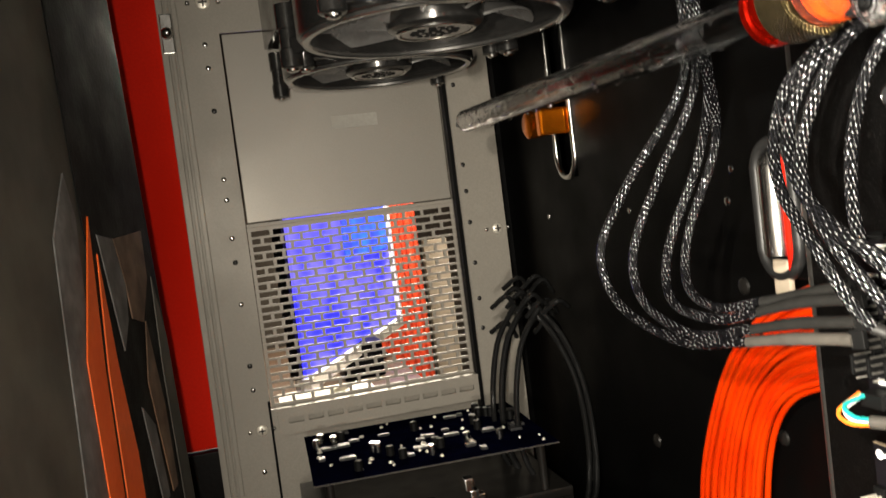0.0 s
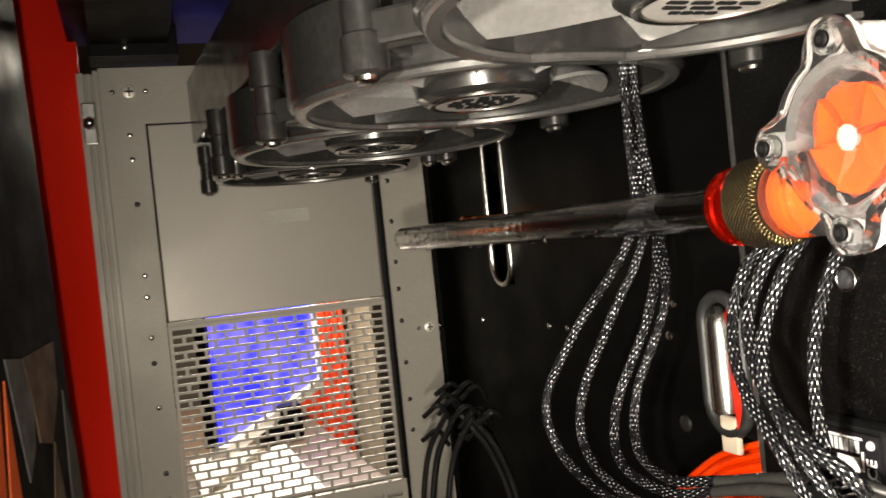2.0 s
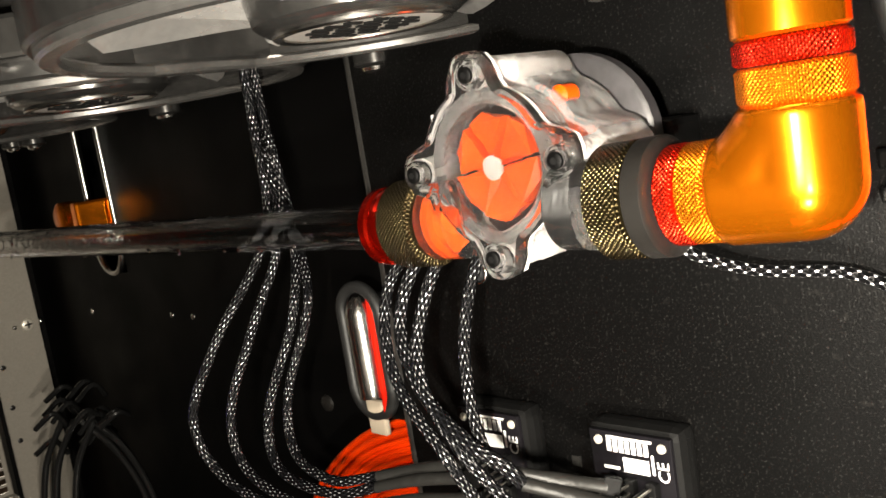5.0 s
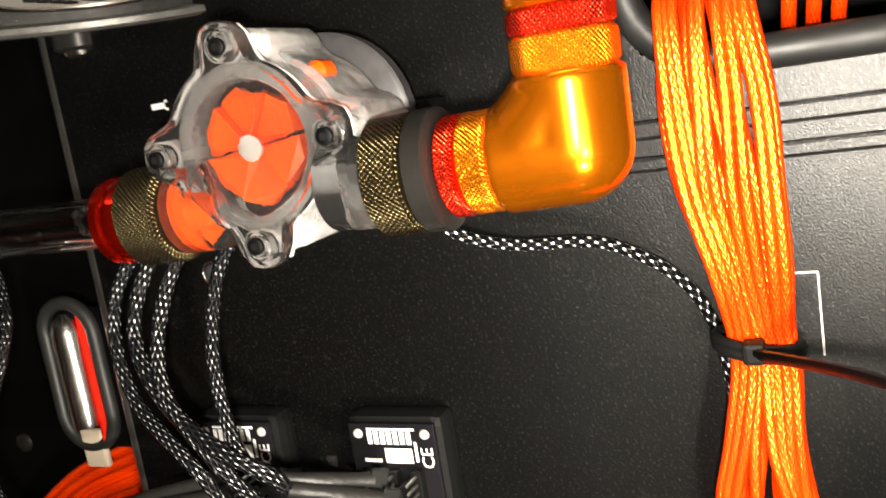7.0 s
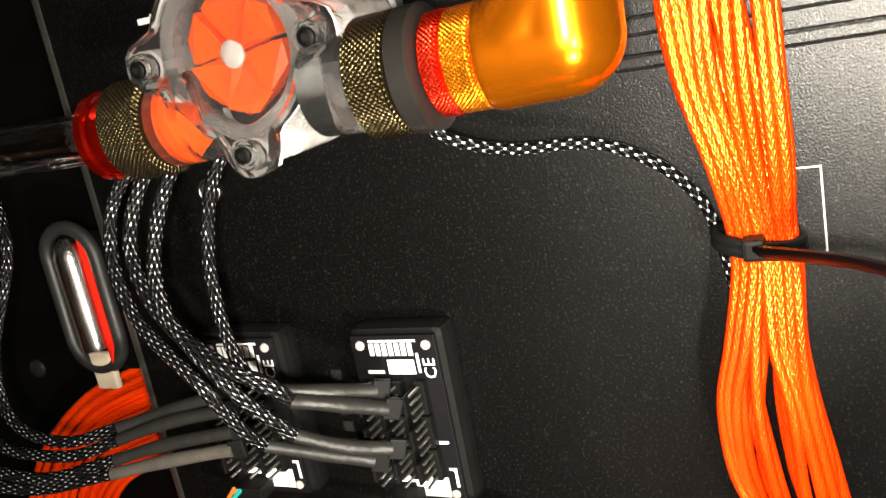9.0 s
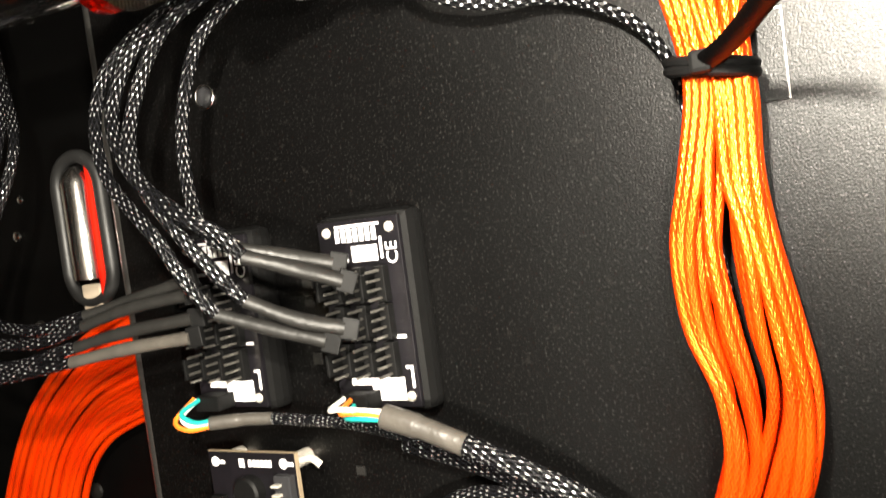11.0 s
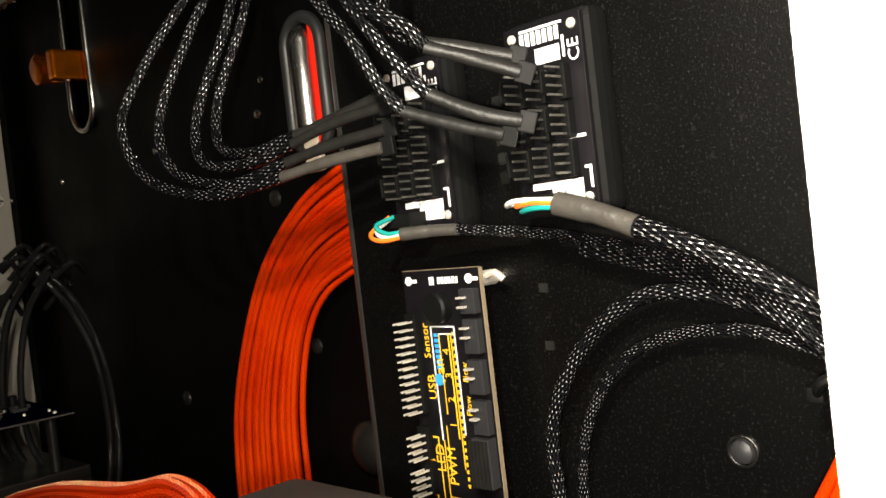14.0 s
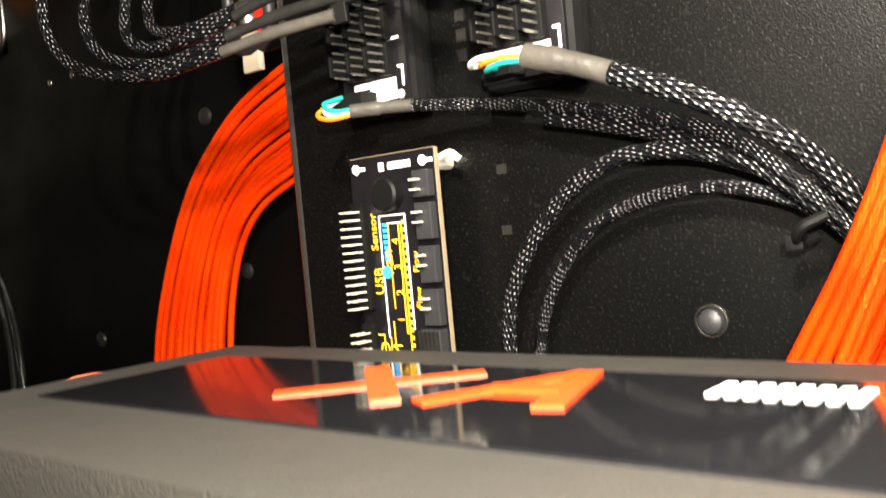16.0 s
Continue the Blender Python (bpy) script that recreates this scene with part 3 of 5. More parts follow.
def on_door(y, z, out=0.0):
    s = (0.85 - y) / (0.85 - 0.30)
    p = D0.lerp(D1, s) + face * out
    return Vector((p.x + (0.70 - z) * 0.03, p.y, z))


def door_patch(name, outline, out, material, label=""):
    bm = bmesh.new()
    top = [bm.verts.new(on_door(y, z, out)) for y, z in outline]
    low = [bm.verts.new(on_door(y, z, out - 0.0008)) for y, z in outline]
    bm.faces.new(top)
    bm.faces.new(list(reversed(low)))
    n = len(top)
    for k in range(n):
        bm.faces.new((top[k], low[k], low[(k + 1) % n], top[(k + 1) % n]))
    bmesh.ops.recalc_face_normals(bm, faces=bm.faces[:])
    part(name, bm, material, door, label)


door_patch("panel", [(0.85, 0.44), (0.30, 0.44), (0.30, 0.92), (0.85, 0.92)], 0.0, DOOR_DARK)
door_patch("dark_area", [(0.852, 0.44), (0.735, 0.44), (0.720, 0.70), (0.722, 0.92), (0.852, 0.92)], 0.0012, DOOR_BLACK, "black area")
door_patch("grey_strip", [(0.665, 0.44), (0.640, 0.44), (0.676, 0.69), (0.705, 0.722), (0.712, 0.70)], 0.0010, SHAPE_GREY, "grey stripe")
door_patch("orange_stripe", [(0.700, 0.44), (0.662, 0.44), (0.685, 0.56), (0.688, 0.63), (0.728, 0.70), (0.712, 0.62), (0.705, 0.54)], 0.0022, SHAPE_ORANGE, "orange flame-shaped stripe")
door_patch("orange_stripe", [(0.735, 0.44), (0.706, 0.44), (0.710, 0.54), (0.718, 0.62), (0.733, 0.68), (0.735, 0.62), (0.742, 0.57)], 0.0022, SHAPE_ORANGE, "orange flame-shaped stripe")
door_patch("grey_patch", [(0.752, 0.625), (0.738, 0.69), (0.765, 0.687), (0.775, 0.66), (0.768, 0.64)], 0.0022, SHAPE_GREY)
door_patch("brown_patch", [(0.776, 0.66), (0.767, 0.687), (0.83, 0.69), (0.825, 0.66), (0.80, 0.635), (0.778, 0.64)], 0.0022, SHAPE_BROWN)
door_patch("grey_patch", [(0.775, 0.53), (0.765, 0.59), (0.785, 0.575), (0.79, 0.53)], 0.0022, SHAPE_GREY)
door_patch("brown_patch", [(0.800, 0.53), (0.787, 0.60), (0.805, 0.635), (0.815, 0.58), (0.812, 0.53)], 0.0022, SHAPE_BROWN)
door_patch("brown_edge", [(0.849, 0.44), (0.822, 0.44), (0.826, 0.60), (0.836, 0.66), (0.849, 0.62)], 0.0022, DOOR_DARK)

# near pale flange with a screw hole
bm = bmesh.new()
plate(bm, "x", 0.325, 0.3265, 0.14, 0.2736, 0.44, 0.660, [(0.2660, 0.2690, 0.6065, 0.6095)])
near = tagged(part("trim_near_flange", bm, WHITE_STEEL), "pale steel flange with a round screw hole", "trim", kind="structure")
part("hole_edge", ring(bmesh.new(), (0.3249, 0.2675, 0.608), (1, 0, 0), 0.0013, 0.0023, -0.0001, 0.0006), WHITE_STEEL, near, smooth=True)

# ---- room seen through the grille ----
bm = boxes(((-2.5, -2.5, -0.45), (4.0, 4.6, -0.40)))
tagged(part("floor_room", bm, WOOD), "brown wooden floor of the room", "floor", kind="structure")
bm = boxes(((-2.5, -2.5, 2.1), (4.0, 4.6, 2.15)))
tagged(part("ceiling_room", bm, ROOM_PAINT), "painted room ceiling", "ceiling", kind="structure")
for name, a, b in (("wall_room_north", (-2.5, 4.5, -0.4), (4.0, 4.6, 2.1)), ("wall_room_south", (-2.5, -2.6, -0.4), (4.0, -2.5, 2.1)), ("wall_room_west", (-2.6, -2.5, -0.4), (-2.5, 4.6, 2.1)), ("wall_room_east", (4.0, -2.5, -0.4), (4.1, 4.6, 2.1))):
    tagged(part(name, boxes((a, b)), ROOM_PAINT), "plain painted room wall", "wall", kind="structure")
stand = thing("case_stand", "dark wooden stand under the case", "stand")
part("top", box(bmesh.new(), (0.05, -0.15, 0.40), (0.70, 1.0, 0.4298), 0.004), WOOD, stand)
for x in (0.07, 0.64):
    for y in (-0.13, 0.94):
        part("leg", box(bmesh.new(), (x, y, -0.40), (x + 0.04, y + 0.04, 0.40), 0.003), WOOD, stand)
table = thing("side_table", "dark brown table in the lit room", "table")
part("tabletop", box(bmesh.new(), (0.25, 2.15, 0.17), (0.80, 3.7, 0.198), 0.004), WOOD, table)
for x in (0.28, 0.73):
    for y in (2.18, 3.63):
        part("leg", box(bmesh.new(), (x, y, -0.40), (x + 0.04, y + 0.04, 0.17)), WOOD, table)
mon = thing("monitor", "flat monitor with a glowing blue picture and pale frame", "monitor")
M0, M1 = Vector((0.459, 2.4, 0)), Vector((0.869, 3.28, 0))
screen_at = Matrix.Translation((0.459, 2.4, 0.296)) @ pose(0, 0, 0, 0, 0, math.degrees(math.atan2(0.88, 0.41)))
LONG = (M1 - M0).length


def placed(bm, m):
    bmesh.ops.transform(bm, matrix=m, verts=bm.verts[:])
    return bm


part("screen", placed(boxes(((0, -0.004, 0.0), (LONG - 0.02, 0.004, 0.62))), screen_at), SCREEN, mon, "blue glowing screen")
part("bright_area", placed(boxes(((LONG * 0.45, -0.008, 0.25), (LONG - 0.02, -0.0045, 0.62))), screen_at), SCREEN_HOT, mon, "cyan glowing area")
part("frame", placed(boxes(((-0.02, -0.02, -0.03), (LONG, 0.02, -0.0005)), ((LONG - 0.0195, -0.02, 0.0), (LONG, 0.02, 0.64))), screen_at), PAPER, mon, "pale frame")
part("back", placed(boxes(((-0.02, 0.0045, 0.0), (LONG - 0.02, 0.03, 0.64))), screen_at), PLASTIC, mon)
part("foot", box(bmesh.new(), (0.60, 2.78, 0.1982), (0.72, 2.90, 0.30), 0.004), PLASTIC, mon)
bm = box(bmesh.new(), (0.40, 2.20, 0.1982), (0.655, 2.72, 0.206), 0.001)
tagged(part("paper_sheet", bm, PAPER), "white paper lying on the table", "paper")
curtain = thing("red_curtain", "red folded curtain in the room", "curtain")
for k in range(8):
    part("fold", lathe(bmesh.new(), (0.85 + k * 0.024, 3.5 + 0.02 * (k % 2), -0.3995), (0, 0, 1), [(0, 0.017), (0.8, 0.014), (1.5, 0.016)], 10), ROOM_RED, curtain, smooth=True)
bm = box(bmesh.new(), (1.09, 3.7, -0.3995), (1.19, 3.73, 0.53), 0.004)
tagged(part("pale_board", bm, BEIGE), "pale upright board in the lit room", "board")
# unseen fill light added to brighten the curtain and the pale board
lamp("curtain_fill", "POINT", (1.15, 3.25, 0.95), 6.0, (1.0, 0.85, 0.65), 0.03)

# ---- radiator and fans ----
rad = thing("radiator", "black finned radiator above the fans", "radiator")
part("core", boxes(((0.367, 0.16, 0.8145), (0.497, 0.928, 0.856)), bevel=0.002), DEEP_BLACK, rad)
for x0 in (0.362, 0.4975):
    part("side_rail", boxes(((x0, 0.16, 0.8145), (x0 + 0.0045, 0.928, 0.860)), bevel=0.0008), FAN_BLACK, rad)
bm = bmesh.new()
for k in range(70):
    box(bm, (0.374, 0.166 + k * 0.0108, 0.8120), (0.490, 0.1668 + k * 0.0108, 0.8144))
tagged(part("fins", bm, BLACK_RING, rad), kind="stuff")


def build_fan():
    """A ring fan that blows along z, base at z = 0, opening downwards."""
    f = thing("ring_fan", "glossy black ring fan with looped blades and silver hub label", "fan", "radiator fans")
    part("ring", ring(bmesh.new(), (0, 0, 0.002), (0, 0, 1), 0.0545, 0.0590, 0, 0.022, 64), FAN_BLACK, f, smooth=True)
    part("lip", ring(bmesh.new(), (0, 0, 0.0), (0, 0, 1), 0.0535, 0.0575, 0, 0.0025, 64), FAN_LIP_SHINE, f, smooth=True)
    part("hub", lathe(bmesh.new(), (0, 0, 0.0008), (0, 0, 1), [(0, 0.0185), (0.0015, 0.0205), (0.006, 0.0215), (0.018, 0.0215)], 40), FAN_BLACK, f, smooth=True)
    lab = part("hub_label", lathe(bmesh.new(), (0, 0, 0.0001), (0, 0, 1), [(0, 0.0150), (0.0008, 0.0152)], 36), LABEL_SILVER, f, "round silver label with printed bars")
    part("label_rim", ring(bmesh.new(), (0, 0, -0.0004), (0, 0, 1), 0.0155, 0.0172, 0, 0.0012, 40), STEEL, lab, smooth=True)
    for k in range(6):
        w = (0.006, 0.010, 0.0115, 0.0115, 0.010, 0.006)[k]
        pieces = 3 + k % 2
        for j in range(pieces):
            x0, x1 = -w + 2 * w * j / pieces, -w + 2 * w * (j + 0.72) / pieces
            part("print_bar", boxes(((x0, -0.0100 + k * 0.0035, -0.0003), (x1, -0.0086 + k * 0.0035, 0.0002))), PLASTIC, lab)
    for i in range(7):
        a0 = 2 * math.pi * i / 7
        bm = bmesh.new()
        rows = []
        for j in range(9):
            s = j / 8
            r = 0.0205 + 0.0345 * s
            row = []
            for k in range(7):
                c = k / 6
                ang = a0 + 0.62 * s ** 1.3 + (c - 0.5) * (0.62 + 0.16 * math.sin(math.pi * s))
                z = 0.005 + 0.015 * c + 0.002 * math.sin(math.pi * s)
                row.append(Vector((r * math.cos(ang), r * math.sin(ang), z)))
            rows.append(row)
        top = [[bm.verts.new(v + Vector((0, 0, 0.0006))) for v in row] for row in rows]
        low = [[bm.verts.new(v - Vector((0, 0, 0.0006))) for v in row] for row in rows]
        for j in range(8):
            for k in range(6):
                bm.faces.new((top[j][k], top[j + 1][k], top[j + 1][k + 1], top[j][k + 1]))
                bm.faces.new((low[j][k + 1], low[j + 1][k + 1], low[j + 1][k], low[j][k]))
        for j in range(8):
            for k, s1 in ((0, 1), (6, -1)):
                q = (top[j][k], low[j][k], low[j + 1][k], top[j + 1][k])
                bm.faces.new(q if s1 > 0 else tuple(reversed(q)))
        part("blade", bm, BLADE, f, smooth=True)
    for sx in (-1, 1):
        for sy in (-1, 1):
            x, y = sx * 0.0545, sy * 0.0545
            p = part("post", lathe(bmesh.new(), (x, y, -0.002), (0, 0, 1), [(0, 0.0042), (0.0008, 0.0052), (0.009, 0.0052), (0.0095, 0.0044), (0.018, 0.0044), (0.0185, 0.0052), (0.030, 0.0052)], 20), FAN_BLACK, f, "glossy black corner post", True)
            part("screw", dome(bmesh.new(), (x, y, -0.002), (0, 0, -1), 0.003, 0.0018, 12), STEEL, p, smooth=True)
            q = math.hypot(x, y)
            d = Vector((x, y, 0)) / q
            bm = bmesh.new()
            box(bm, (q - 0.020, -0.0035, 0.004), (q - 0.002, 0.0035, 0.012), 0.001, pose(0, 0, 0, 0, 0, math.degrees(math.atan2(d.y, d.x))))
            part("tab", bm, FAN_BLACK, f)
    return f


FAN_Z, FAN_X, FAN_PITCH = 0.779, 0.432, 0.141
fan = build_fan()
# the row of fans and its radiator stand a little askew
ASKEW = Matrix.Translation((FAN_X, 0.64, 0)) @ pose(0, 0, 0, 0, 0, 2.6) @ Matrix.Translation((-FAN_X, -0.64, 0))
rad.matrix_basis = ASKEW
fan.matrix_basis = ASKEW @ pose(FAN_X, 0.862, FAN_Z) @ Matrix.Scale(1.145, 4)
for k in range(1, 5):
    copy_thing(fan, ASKEW @ pose(FAN_X, 0.862 - FAN_PITCH * k, FAN_Z) @ Matrix.Scale(1.145, 4))
# ---- water loop: tube, flow meter, fittings ----
A0 = Vector((0.4530, 0.465, 0.727))
U = Vector((0.0143, -0.9992, 0.0381)).normalized()
bm = bmesh.new()
m0 = Vector((0.4425, 0.730, 0.7285))
tube_dir = (m0 - A0).normalized()
ring(bm, A0 + U * 0.0085, tube_dir, 0.0045, 0.0064, 0, (m0 - A0).length + 0.0085, 28)
tagged(part("water_tube", bm, GLASS_TUBE, smooth=True), "clear rigid water tube with an open far end", "tube")
bm = bmesh.new()
random.seed(4)
for k in range(110):
    s = 0.02 + 0.23 * random.random()
    a = random.random() * 6.28
    side = Vector((math.cos(a), 0, math.sin(a))) * 0.0064
    dome(bm, A0 + tube_dir * s + side, side, 0.0005 + 0.0009 * random.random() ** 2, 0.0006, 7)
tagged(part("water_drops", bm, GLASS_TUBE, smooth=True), "small clear drops on the water tube", "drops", kind="stuff")

clipper = thing("tube_clip", "orange clip on the black wall beside a slot", "clip")
part("clip_body", lathe(bmesh.new(), (0.535, 0.842, 0.731), (-1, 0.0, 0), [(0, 0.009), (0.006, 0.010), (0.014, 0.010), (0.016, 0.007)], 20), ORANGE_ANODISED, clipper, smooth=True)
part("clip_block", box(bmesh.new(), (0.522, 0.820, 0.721), (0.545, 0.829, 0.740), 0.002), ORANGE_ANODISED, clipper)

left = thing("compression_fitting", "red and olive knurled fitting on the clear tube", "fitting", "tube fittings")
part("red_ring", lathe(bmesh.new(), A0 + U * 0.0155, -U, [(0, 0.0104), (0.0014, 0.0108), (0.0030, 0.0108), (0.0035, 0.0100), (0.0045, 0.0100), (0.0050, 0.0108), (0.0072, 0.0108), (0.0086, 0.0092), (0.0096, 0.0066)], 40), RED_GLOSS, left, "shiny red ring", True)
part("olive_collar", lathe(bmesh.new(), A0 + U * 0.0282, -U, [(0, 0.0104), (0.0010, 0.0120), (0.0112, 0.0120), (0.0124, 0.0106)], 48), OLIVE_KNURL, left, "olive knurled collar", True)

# the flow meter: clear lobed body round an orange impeller
N = Vector((-1.0, -0.02, 0.0)).normalized()
V = Vector((0, 0, 1))
R = N.cross(V) * -1
HUB = Vector((0.4505, 0.4140, 0.7410))
if R.y > 0:
    R = -R


def meter(a, b, d):
    """Point of the meter: a to its right, b up, d towards the viewer."""
    return HUB + R * a + V * b + N * d


flow = thing("flow_meter", "clear acrylic water flow meter with orange impeller", "flow meter")


def lobed(scale, r0=0.0195):
    pts = []
    lobes = [(2, 0.0268), (92, 0.0275), (180, 0.0268), (272, 0.0275)]
    for k in range(64):
        a = 360 * k / 64
        r = r0
        for la, lr in lobes:
            d = (a - la + 180) % 360 - 180
            r = max(r, r0 + (lr - r0) * math.exp(-(d / 17) ** 4)) if abs(d) < 40 else r
        pts.append((r * scale * math.cos(radians(a)), r * scale * math.sin(radians(a))))
    return pts


def prism(outline, d0, d1, edge=0.0012):
    bm = bmesh.new()
    rings = []
    for d, s in ((d0, 1 - edge / 0.02), (d0 + edge, 1), (d1 - edge, 1), (d1, 1 - edge / 0.02)):
        rings.append([bm.verts.new(meter(a * s, b * s, d)) for a, b in outline])
    n = len(outline)
    for i in range(3):
        for k in range(n):
            bm.faces.new((rings[i][k], rings[i][(k + 1) % n], rings[i + 1][(k + 1) % n], rings[i + 1][k]))
    bm.faces.new(list(reversed(rings[0])))
    bm.faces.new(rings[-1])
    bmesh.ops.recalc_face_normals(bm, faces=bm.faces[:])
    return bm


part("front_cover", prism(lobed(1.0), -0.0020, 0.0030), ACRYLIC, flow, "clear front cover", True)
part("body_block", prism(lobed(0.94, 0.021), -0.034, -0.0115), CUT_ACRYLIC, flow, "clear lobed body", True)
bm = bmesh.new()
ring(bm, meter(0, 0, 0), N, 0.0150, 0.0185, -0.0112, -0.0022, 48)
part("chamber_ring", bm, CUT_ACRYLIC, flow, "", True)
rim = lobed(1.0)
bm = bmesh.new()
for d0, d1 in ((-0.0028, -0.0021),):
    k0 = [bm.verts.new(meter(a * 0.985, b * 0.985, d0)) for a, b in rim]
    k1 = [bm.verts.new(meter(a * 0.985, b * 0.985, d1)) for a, b in rim]
    j0 = [bm.verts.new(meter(a * 0.955, b * 0.955, d0)) for a, b in rim]
    j1 = [bm.verts.new(meter(a * 0.955, b * 0.955, d1)) for a, b in rim]
    for k in range(len(rim)):
        q = (k + 1) % len(rim)
        for p, s in ((k0, k1), (k1, j1), (j1, j0), (j0, k0)):
            bm.faces.new((p[k], p[q], s[q], s[k]))
bmesh.ops.recalc_face_normals(bm, faces=bm.faces[:])
part("milled_edge", bm, FROSTED, flow, "frosted milled edge", True)
part("back_plate", lathe(bmesh.new(), meter(0.001, 0.001, -0.0420), N, [(0, 0.022), (0.001, 0.0235), (0.005, 0.0235), (0.006, 0.022)], 40), PUMP_BACK, flow, "dark back plate", True)
bm = bmesh.new()
for k in range(6):
    a = radians(60 * k + 14)
    ca, sa = math.cos(a), math.sin(a)
    cb, sb = math.cos(a + radians(50)), math.sin(a + radians(50))
    mid = a + radians(25)
    pts = [(0.002, a), (0.0122, a - 0.10), (0.0130, mid), (0.0122, a + radians(50)), (0.002, a + radians(50))]
    f1 = [bm.verts.new(meter(r * math.cos(q), r * math.sin(q), -0.0055 + (0.0020 if i in (0, 1) else 0))) for i, (r, q) in enumerate(pts)]
    f0 = [bm.verts.new(meter(r * math.cos(q), r * math.sin(q), -0.0085)) for r, q in pts]
    bm.faces.new(f1)
    bm.faces.new(list(reversed(f0)))
    for i in range(5):
        bm.faces.new((f1[i], f0[i], f0[(i + 1) % 5], f1[(i + 1) % 5]))
bmesh.ops.recalc_face_normals(bm, faces=bm.faces[:])
part("chamber_floor", lathe(bmesh.new(), meter(0, 0, -0.0113), N, [(0, 0.0146), (0.0010, 0.0148)], 40), CHAMBER, flow, "dark brown chamber floor")
part("impeller", bm, IMPELLER, flow, "orange six-bladed impeller")
part("impeller_hub", lathe(bmesh.new(), meter(0, 0, -0.0050), N, [(0, 0.0026), (0.0015, 0.003), (0.0022, 0.002)], 20), WIRE_WHITE, flow, "pale round hub", True)
part("inner_disc", lathe(bmesh.new(), meter(0.003, 0.004, -0.0365), N, [(0, 0.010), (0.002, 0.010)], 28), IMPELLER, flow, "orange disc behind the clear body", True)
for a, b in ((0.0, 0.0220), (0.0222, 0.0), (-0.0222, 0.0), (0.0, -0.0220)):
    q = part("screw", lathe(bmesh.new(), meter(a, b, 0.0031), N, [(0, 0.0020), (0.0008, 0.0020), (0.0011, 0.0016)], 18), DEEP_BLACK, flow, "black socket screw", True)
    lug = ring(bmesh.new(), meter(a, b, 0.0031), N, 0.0021, 0.0036, -0.0052, 0.0003, 24)
    part("lug", lug, ACRYLIC, flow, "clear screw lug", True)
    part("socket", lathe(bmesh.new(), meter(a, b, 0.0040), N, [(-0.0002, 0.0009), (0.0004, 0.0009)], 6), PLASTIC, q)
    part("post", lathe(bmesh.new(), meter(a, b, -0.033), N, [(0, 0.0040), (0.0305, 0.0040)], 18), FROSTED, flow, "frosted screw post", True)
part("inlet", lathe(bmesh.new(), A0 + U * 0.0284, U, [(0, 0.0095), (0.0008, 0.0104), (0.0105, 0.0104), (0.0116, 0.0094), (0.0120, 0.007)], 36), ACRYLIC, flow, "clear inlet socket", True)
part("inlet_insert", lathe(bmesh.new(), A0 + U * 0.0300, U, [(0, 0.0066), (0.0020, 0.0066), (0.0030, 0.0040), (0.0078, 0.0032)], 24), IMPELLER, flow, "orange insert", True)
part("outlet", lathe(bmesh.new(), A0 + U * 0.0700, U, [(0, 0.0100), (0.0118, 0.0108)], 36), ACRYLIC, flow, "clear outlet socket", True)
for a, b, d in ((0.0125, 0.0140, -0.020), (0.0150, -0.0110, -0.018), (-0.0105, -0.0120, -0.016)):
    part("inner_boss", lathe(bmesh.new(), meter(a, b, d), N, [(0, 0.0026), (0.005, 0.0026), (0.006, 0.0016)], 14), FROSTED if b < 0 else IMPELLER, flow, "small boss inside the clear body", True)
part("foot", boxes(((WALL - 0.0150, 0.388, 0.735), (WALL, 0.412, 0.745)), bevel=0.002), PLASTIC, flow)

right = thing("compression_fitting", "olive, black, red and orange stacked knurled fitting rings", "fitting", "tube fittings")
S0 = 0.0820
for name, s0, s1, r, mat, lab in (("olive_collar", 0, 0.0094, 0.0128, OLIVE_KNURL, "olive knurled collar"), ("black_ring", 0.0096, 0.0154, 0.0129, BLACK_RING, "smooth black ring"), ("red_ring", 0.0156, 0.0200, 0.0106, RED_KNURL, "red knurled ring"), ("orange_ring", 0.0202, 0.0268, 0.0105, ORANGE_KNURL, "orange knurled ring")):
    h = s1 - s0
    part(name, lathe(bmesh.new(), A0 + U * (S0 + s0), U, [(0, r - 0.001), (0.0008, r), (h - 0.0008, r), (h, r - 0.001)], 56), mat, right, lab, True)

elbow = thing("elbow_fitting", "orange anodised right-angle elbow fitting", "fitting", "tube fittings")
E0 = A0 + U * (S0 + 0.0270)
C = A0 + U * 0.1246
Z = Vector((0, 0, 1))
ELBOW_R = 0.0112
bm = bmesh.new()
lathe(bm, E0, U, [(0, ELBOW_R - 0.0006), (0.0007, ELBOW_R), ((C - E0).length, ELBOW_R)], 48)
lathe(bm, C + Z * 0.0150, -Z, [(0, ELBOW_R - 0.0006), (0.0007, ELBOW_R), (0.0150, ELBOW_R)], 48)
# the inside of the bend is cut off at a slant
bend_a, bend_b = C - U * 0.0100, C + Z * 0.0100
lathe(bm, bend_a, bend_b - bend_a, [(0, ELBOW_R - 0.0001), ((bend_b - bend_a).length, ELBOW_R - 0.0001)], 48)
for centre in (C, bend_a, bend_b):
    ball = bmesh.ops.create_icosphere(bm, subdivisions=4, radius=ELBOW_R)["verts"]
    bmesh.ops.translate(bm, verts=ball, vec=centre)
body = part("elbow_body", bm, ORANGE_ANODISED, elbow, smooth=True)
skin = body.modifiers.new("skin", "REMESH")
skin.mode, skin.voxel_size, skin.use_smooth_shade = "VOXEL", 0.0005, True
even = body.modifiers.new("even", "SMOOTH")
even.factor, even.iterations = 0.5, 14
